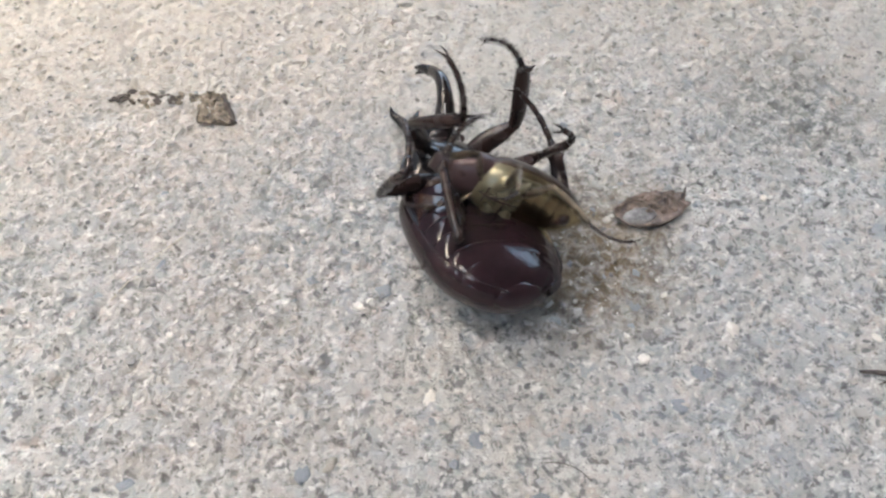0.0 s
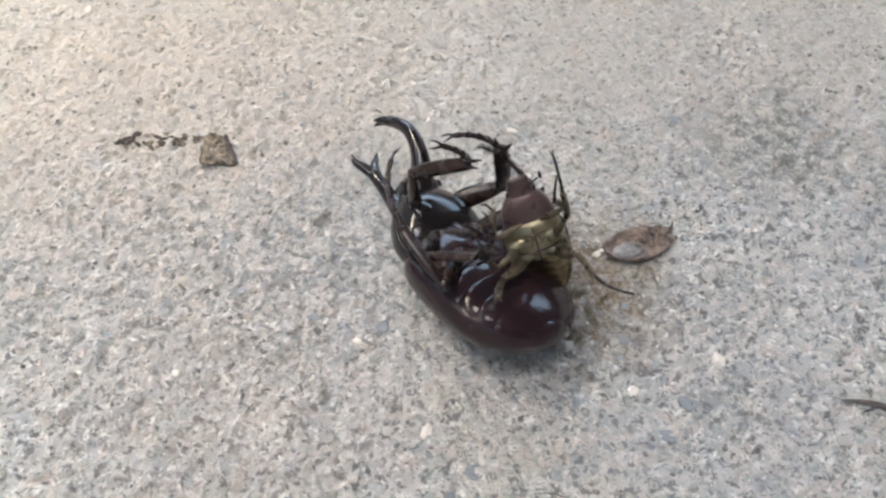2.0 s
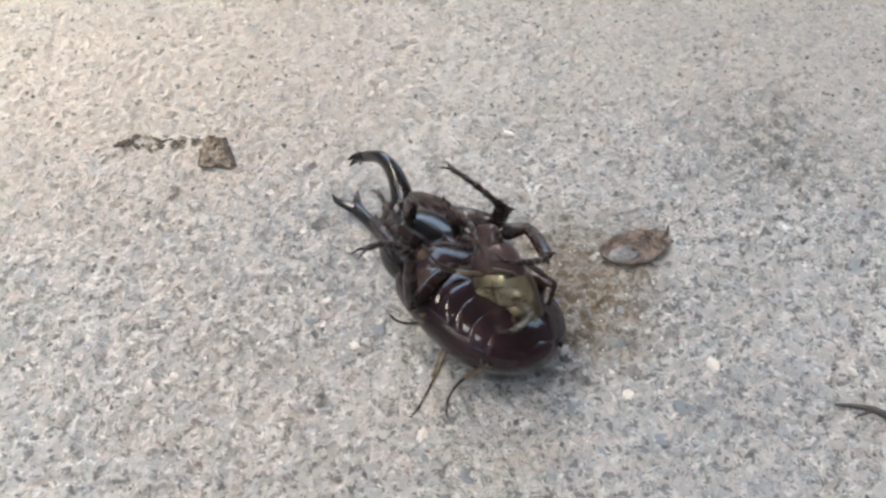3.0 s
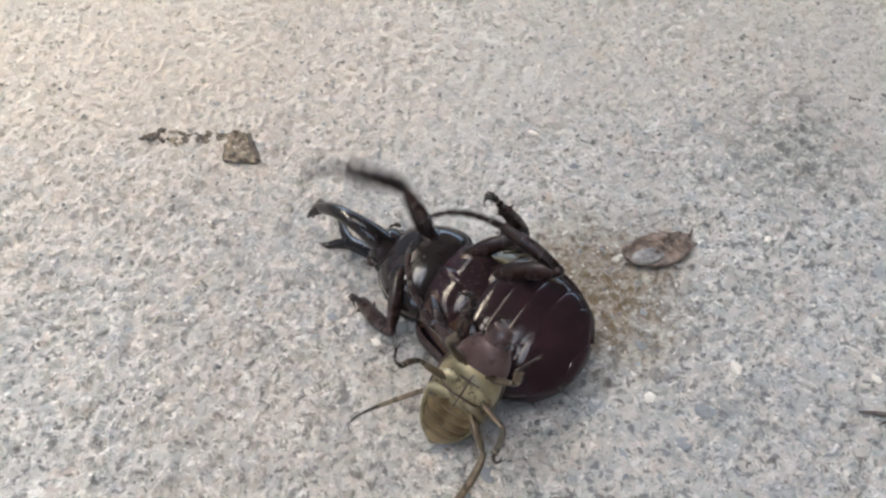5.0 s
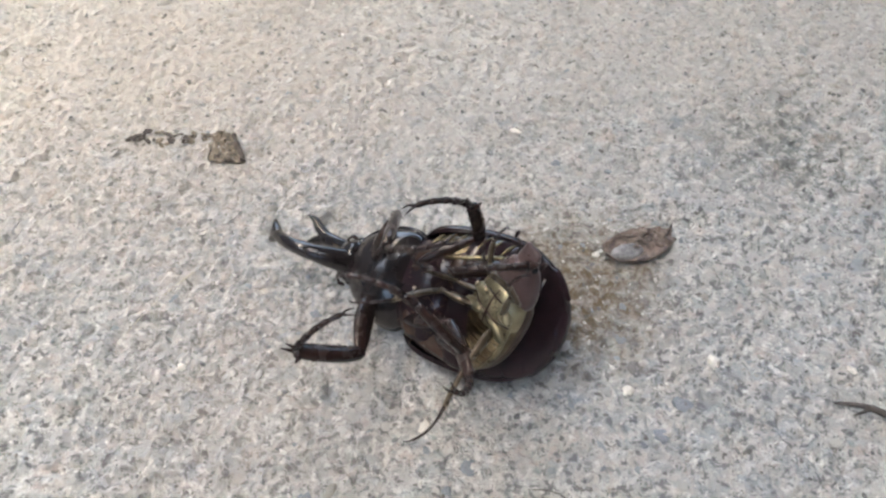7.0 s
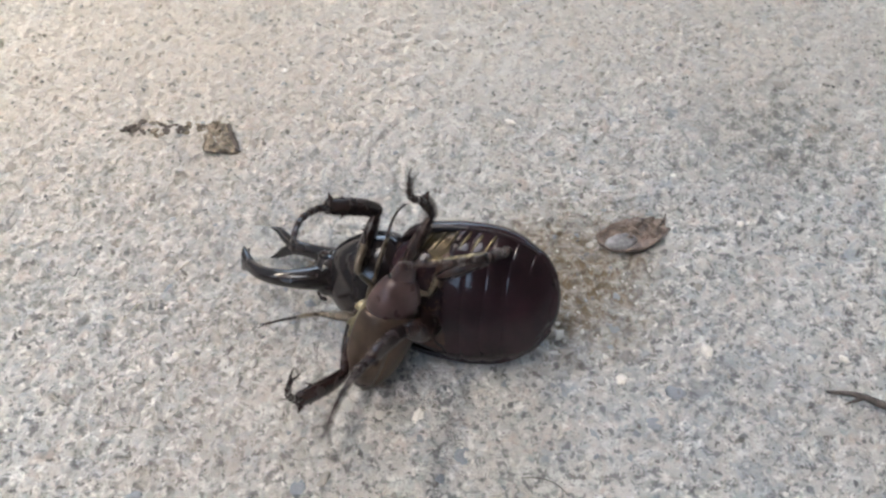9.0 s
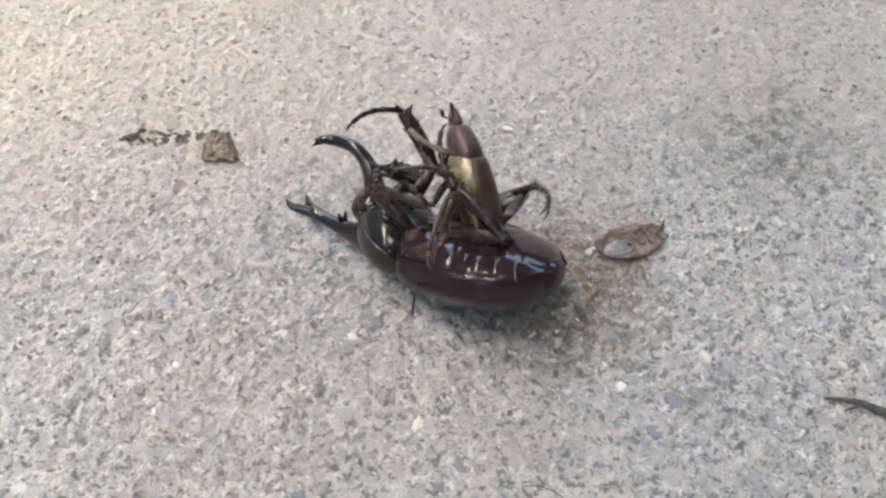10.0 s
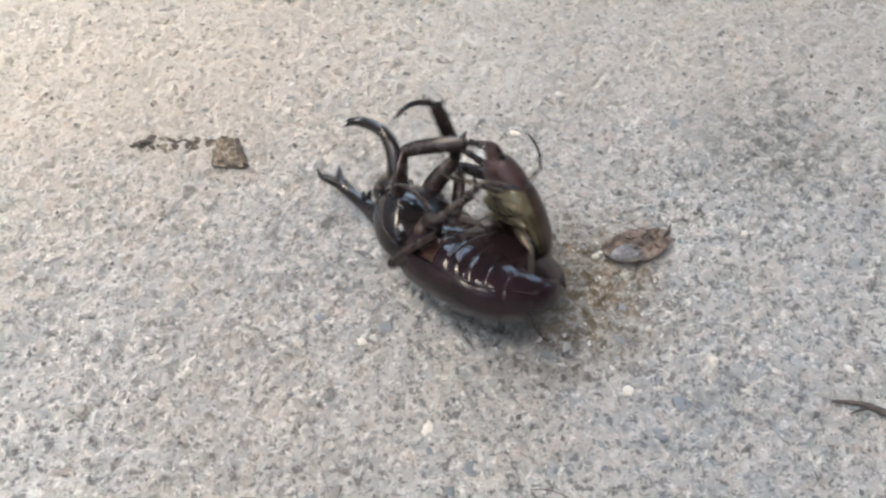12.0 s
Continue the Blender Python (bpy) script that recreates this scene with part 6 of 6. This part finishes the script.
    key_leg(chafer_legs["hinda"], [
        (0, -3.9, 6.8, 4.1, -10.0, 6.8, 7.9, -17.0, 8.6, 11.0),
        (0.5, 0.1, 8.0, 9.7, 2.0, 9.1, 16.6, 3.3, 12.6, 23.5),
        (1, -2.7, 5.6, 12.3, -2.9, 6.2, 19.4, -3.9, 9.2, 26.6),
        (1.5, -2.0, 7.7, 13.8, -2.6, 7.3, 20.9, -4.4, 8.8, 28.5),
        (2, 1.9, 8.8, 10.2, 4.9, 10.0, 16.6, 7.2, 13.8, 23.2),
        (2.5, 1.2, 6.8, 10.1, 1.4, 7.6, 17.2, 0.9, 10.3, 24.6),
        (3, -3.3, 8.5, 5.9, -8.3, 11.3, 11.7, -14.3, 15.6, 16.9),
        (3.5, -4.5, 7.3, 6.6, -11.2, 6.1, 11.1, -18.8, 8.1, 15.5),
        (4, -1.0, 8.9, 5.8, -4.9, 12.7, 11.9, -10.0, 18.6, 16.5),
        (4.5, -1.6, 9.1, 5.4, -7.0, 11.4, 11.1, -12.5, 17.1, 15.4),
        (5, -6.8, 5.6, -1.3, -11.7, 9.9, 1.6, -18.5, 13.6, 3.6),
        (5.12, -5.7, 8.6, -0.3, -9.2, 11.5, 5.2, -13.8, 16.0, 9.8),
        (5.5, -5.8, 6.4, 3.2, -9.6, 5.0, 9.0, -15.2, 7.0, 11.5),
        (5.88, -1.5, 7.7, 0.9, -6.3, 9.8, 5.9, -11.3, 14.4, 9.8),
        (6, -5.4, 6.7, 3.4, -9.6, 10.6, 7.9, -14.9, 15.9, 10.3),
        (6.5, -5.6, 6.4, 8.0, -9.2, 5.9, 14.2, -14.2, 6.8, 20.1),
        (7, -2.4, 7.3, 4.7, -4.5, 8.9, 11.4, -8.2, 12.6, 17.3),
        (7.25, -2.3, 5.4, 4.5, -5.3, 4.8, 11.0, -10.2, 6.1, 17.0),
        (7.69, 1.8, 3.1, 7.3, -3.1, 0.5, 11.9, -9.1, 1.3, 17.0),
        (8.12, -5.2, 7.4, 5.8, -11.6, 9.8, 10.2, -17.4, 15.2, 14.5),
        (8.56, -2.4, 8.7, 6.0, -8.3, 8.0, 11.6, -16.3, 8.4, 15.7),
        (9, -4.6, 7.9, 5.5, -11.7, 8.1, 9.7, -19.8, 10.3, 12.9),
        (9.2, -3.2, 8.7, 5.5, -9.9, 9.6, 10.2, -17.2, 13.3, 14.0),
        (9.27, 1.6, 12.4, 1.6, -1.4, 17.4, -2.4, -1.5, 23.0, -8.0),
        (9.35, -1.5, 13.4, -0.5, -7.3, 16.5, -3.4, -6.4, 15.8, -11.3),
        (9.43, -4.2, 10.6, 0.3, -11.1, 11.9, 1.3, -8.2, 7.2, -4.3),
        (9.5, -0.9, 8.4, 4.5, -5.3, 10.3, 9.9, -3.8, 4.3, 4.0),
        (9.67, -2.5, 8.6, 6.2, -8.0, 10.0, 12.0, -10.8, 3.2, 6.8),
        (9.83, -3.4, 8.1, 6.4, -9.4, 8.9, 11.9, -18.0, 7.7, 14.0),
        (10, -7.5, 3.3, 7.1, -12.4, 0.7, 11.8, -18.9, -0.6, 16.2),
        (10.5, -2.9, 3.2, 7.8, -6.2, -1.7, 11.8, -11.7, -5.2, 16.3),
        (11, -5.5, 4.9, 5.8, -9.2, 3.5, 11.8, -15.2, 3.3, 17.0),
        (11.5, -5.3, 3.9, 7.0, -8.0, 1.7, 13.3, -12.5, 0.0, 19.5),
        (11.67, -6.3, 5.3, 5.0, -10.1, 4.3, 11.1, -14.3, -0.7, 15.5),
        (11.83, -7.2, 6.8, 1.3, -12.6, 7.3, 6.1, -9.9, -0.1, 6.3),
        (12, -6.8, 7.6, -1.0, -13.0, 9.0, 2.5, -5.7, 2.3, 1.7),
    ])
    key_leg(chafer_legs["hindb"], [
        (0, -2.9, -7.0, 4.8, -8.3, -7.5, 9.6, -14.3, -10.0, 14.1),
        (0.5, -0.1, -7.1, 9.0, 1.6, -8.8, 15.8, 2.5, -13.2, 22.2),
        (1, -4.8, -8.7, 12.6, -6.3, -9.0, 19.5, -9.2, -11.0, 26.7),
        (1.5, -0.5, -6.7, 11.1, 1.4, -8.8, 17.7, 2.6, -13.5, 24.1),
        (2, 2.7, -6.0, 9.8, 4.2, -7.3, 16.7, 5.1, -10.7, 23.7),
        (2.25, 1.8, -3.8, 12.5, 2.2, -2.0, 19.3, 3.1, 0.0, 27.0),
        (2.5, 0.9, -0.5, 12.5, 1.0, 4.3, 17.9, 2.8, 10.5, 22.3),
        (3, -4.2, -1.3, 8.9, -8.2, 5.5, 11.2, -14.3, 11.5, 13.9),
        (3.5, -5.9, -5.4, 7.0, -11.8, -0.3, 9.5, -18.4, 5.1, 12.4),
        (4, -3.6, -6.3, 8.1, -7.0, 1.2, 8.4, -15.0, 5.3, 8.0),
        (4.5, -3.5, -8.1, 6.3, -5.0, -3.0, 5.4, -6.2, -2.7, 4.9),
        (4.75, -3.6, -8.0, 6.4, -9.5, -3.0, 9.0, -18.4, -3.3, 10.1),
        (5, -3.8, -7.9, 6.4, -10.0, -8.4, 11.7, -17.2, -11.0, 16.5),
        (5.25, 0.9, 3.6, 11.3, -4.1, 6.9, 15.3, -7.8, 9.5, 21.7),
        (5.5, 0.5, -0.6, 11.0, -5.0, 1.7, 15.0, -8.6, 1.5, 22.0),
        (5.75, -3.3, -2.0, 10.9, -8.7, 1.4, 14.3, -14.2, 2.8, 19.8),
        (6, -4.2, -4.1, 12.9, -8.6, -1.4, 17.9, -13.6, -0.2, 23.8),
        (6.5, -0.2, -5.9, 10.0, -6.2, -7.9, 13.4, -12.2, -9.8, 18.1),
        (6.75, -0.5, -9.6, 5.5, -5.6, -13.6, 8.3, -11.0, -17.8, 12.4),
        (7, -2.8, -4.3, 6.3, -7.8, -7.3, 10.5, -13.0, -9.7, 15.9),
        (7.12, -0.2, -6.3, 6.6, -4.7, -8.7, 11.7, -9.2, -11.9, 17.3),
        (7.25, 3.3, -8.0, 4.7, -0.5, -10.3, 10.4, -4.3, -14.6, 15.8),
        (7.69, -3.2, -8.3, -0.5, -9.6, -10.4, 2.3, -16.8, -13.0, 4.1),
        (8.12, -7.8, -4.9, 0.3, -11.3, -4.9, 6.7, -17.2, -5.2, 11.9),
        (8.56, -2.8, -8.3, 6.5, -9.2, -10.2, 11.3, -15.8, -15.0, 15.1),
        (9, -2.1, -8.8, 5.7, -7.8, -10.5, 11.4, -13.8, -15.3, 16.1),
        (9.07, -2.6, -9.4, 2.3, -7.6, -14.2, 6.5, -12.0, -21.6, 9.2),
        (9.13, -1.1, -2.5, -6.4, -6.9, -0.5, -10.1, -13.0, -0.4, -15.0),
        (9.2, 3.3, -7.4, -4.5, -0.3, -12.9, -7.5, -3.2, -20.0, -9.4),
        (9.3, -3.1, -6.3, -2.7, -6.2, -13.8, -1.4, -7.9, -22.6, -1.6),
        (9.4, -3.9, -5.7, -3.8, -10.1, -8.9, -5.4, -15.7, -14.0, -7.5),
        (9.5, -2.3, -6.5, 5.2, -7.4, -7.1, 10.2, -13.2, -9.8, 14.8),
        (10, -0.8, -8.7, 6.6, -5.7, -11.8, 10.9, -10.5, -17.0, 14.5),
        (10.5, -1.7, -9.0, 5.6, -7.1, -11.1, 11.4, -12.5, -16.6, 16.0),
        (11, 3.3, -6.1, 7.8, 0.1, -8.8, 13.6, -2.7, -13.3, 19.5),
        (11.5, -2.2, -8.8, 5.9, -7.8, -10.3, 11.7, -13.8, -14.9, 16.6),
        (12, -3.3, -8.6, 5.6, -9.8, -9.6, 10.4, -17.1, -13.2, 14.2),
    ])


motions()
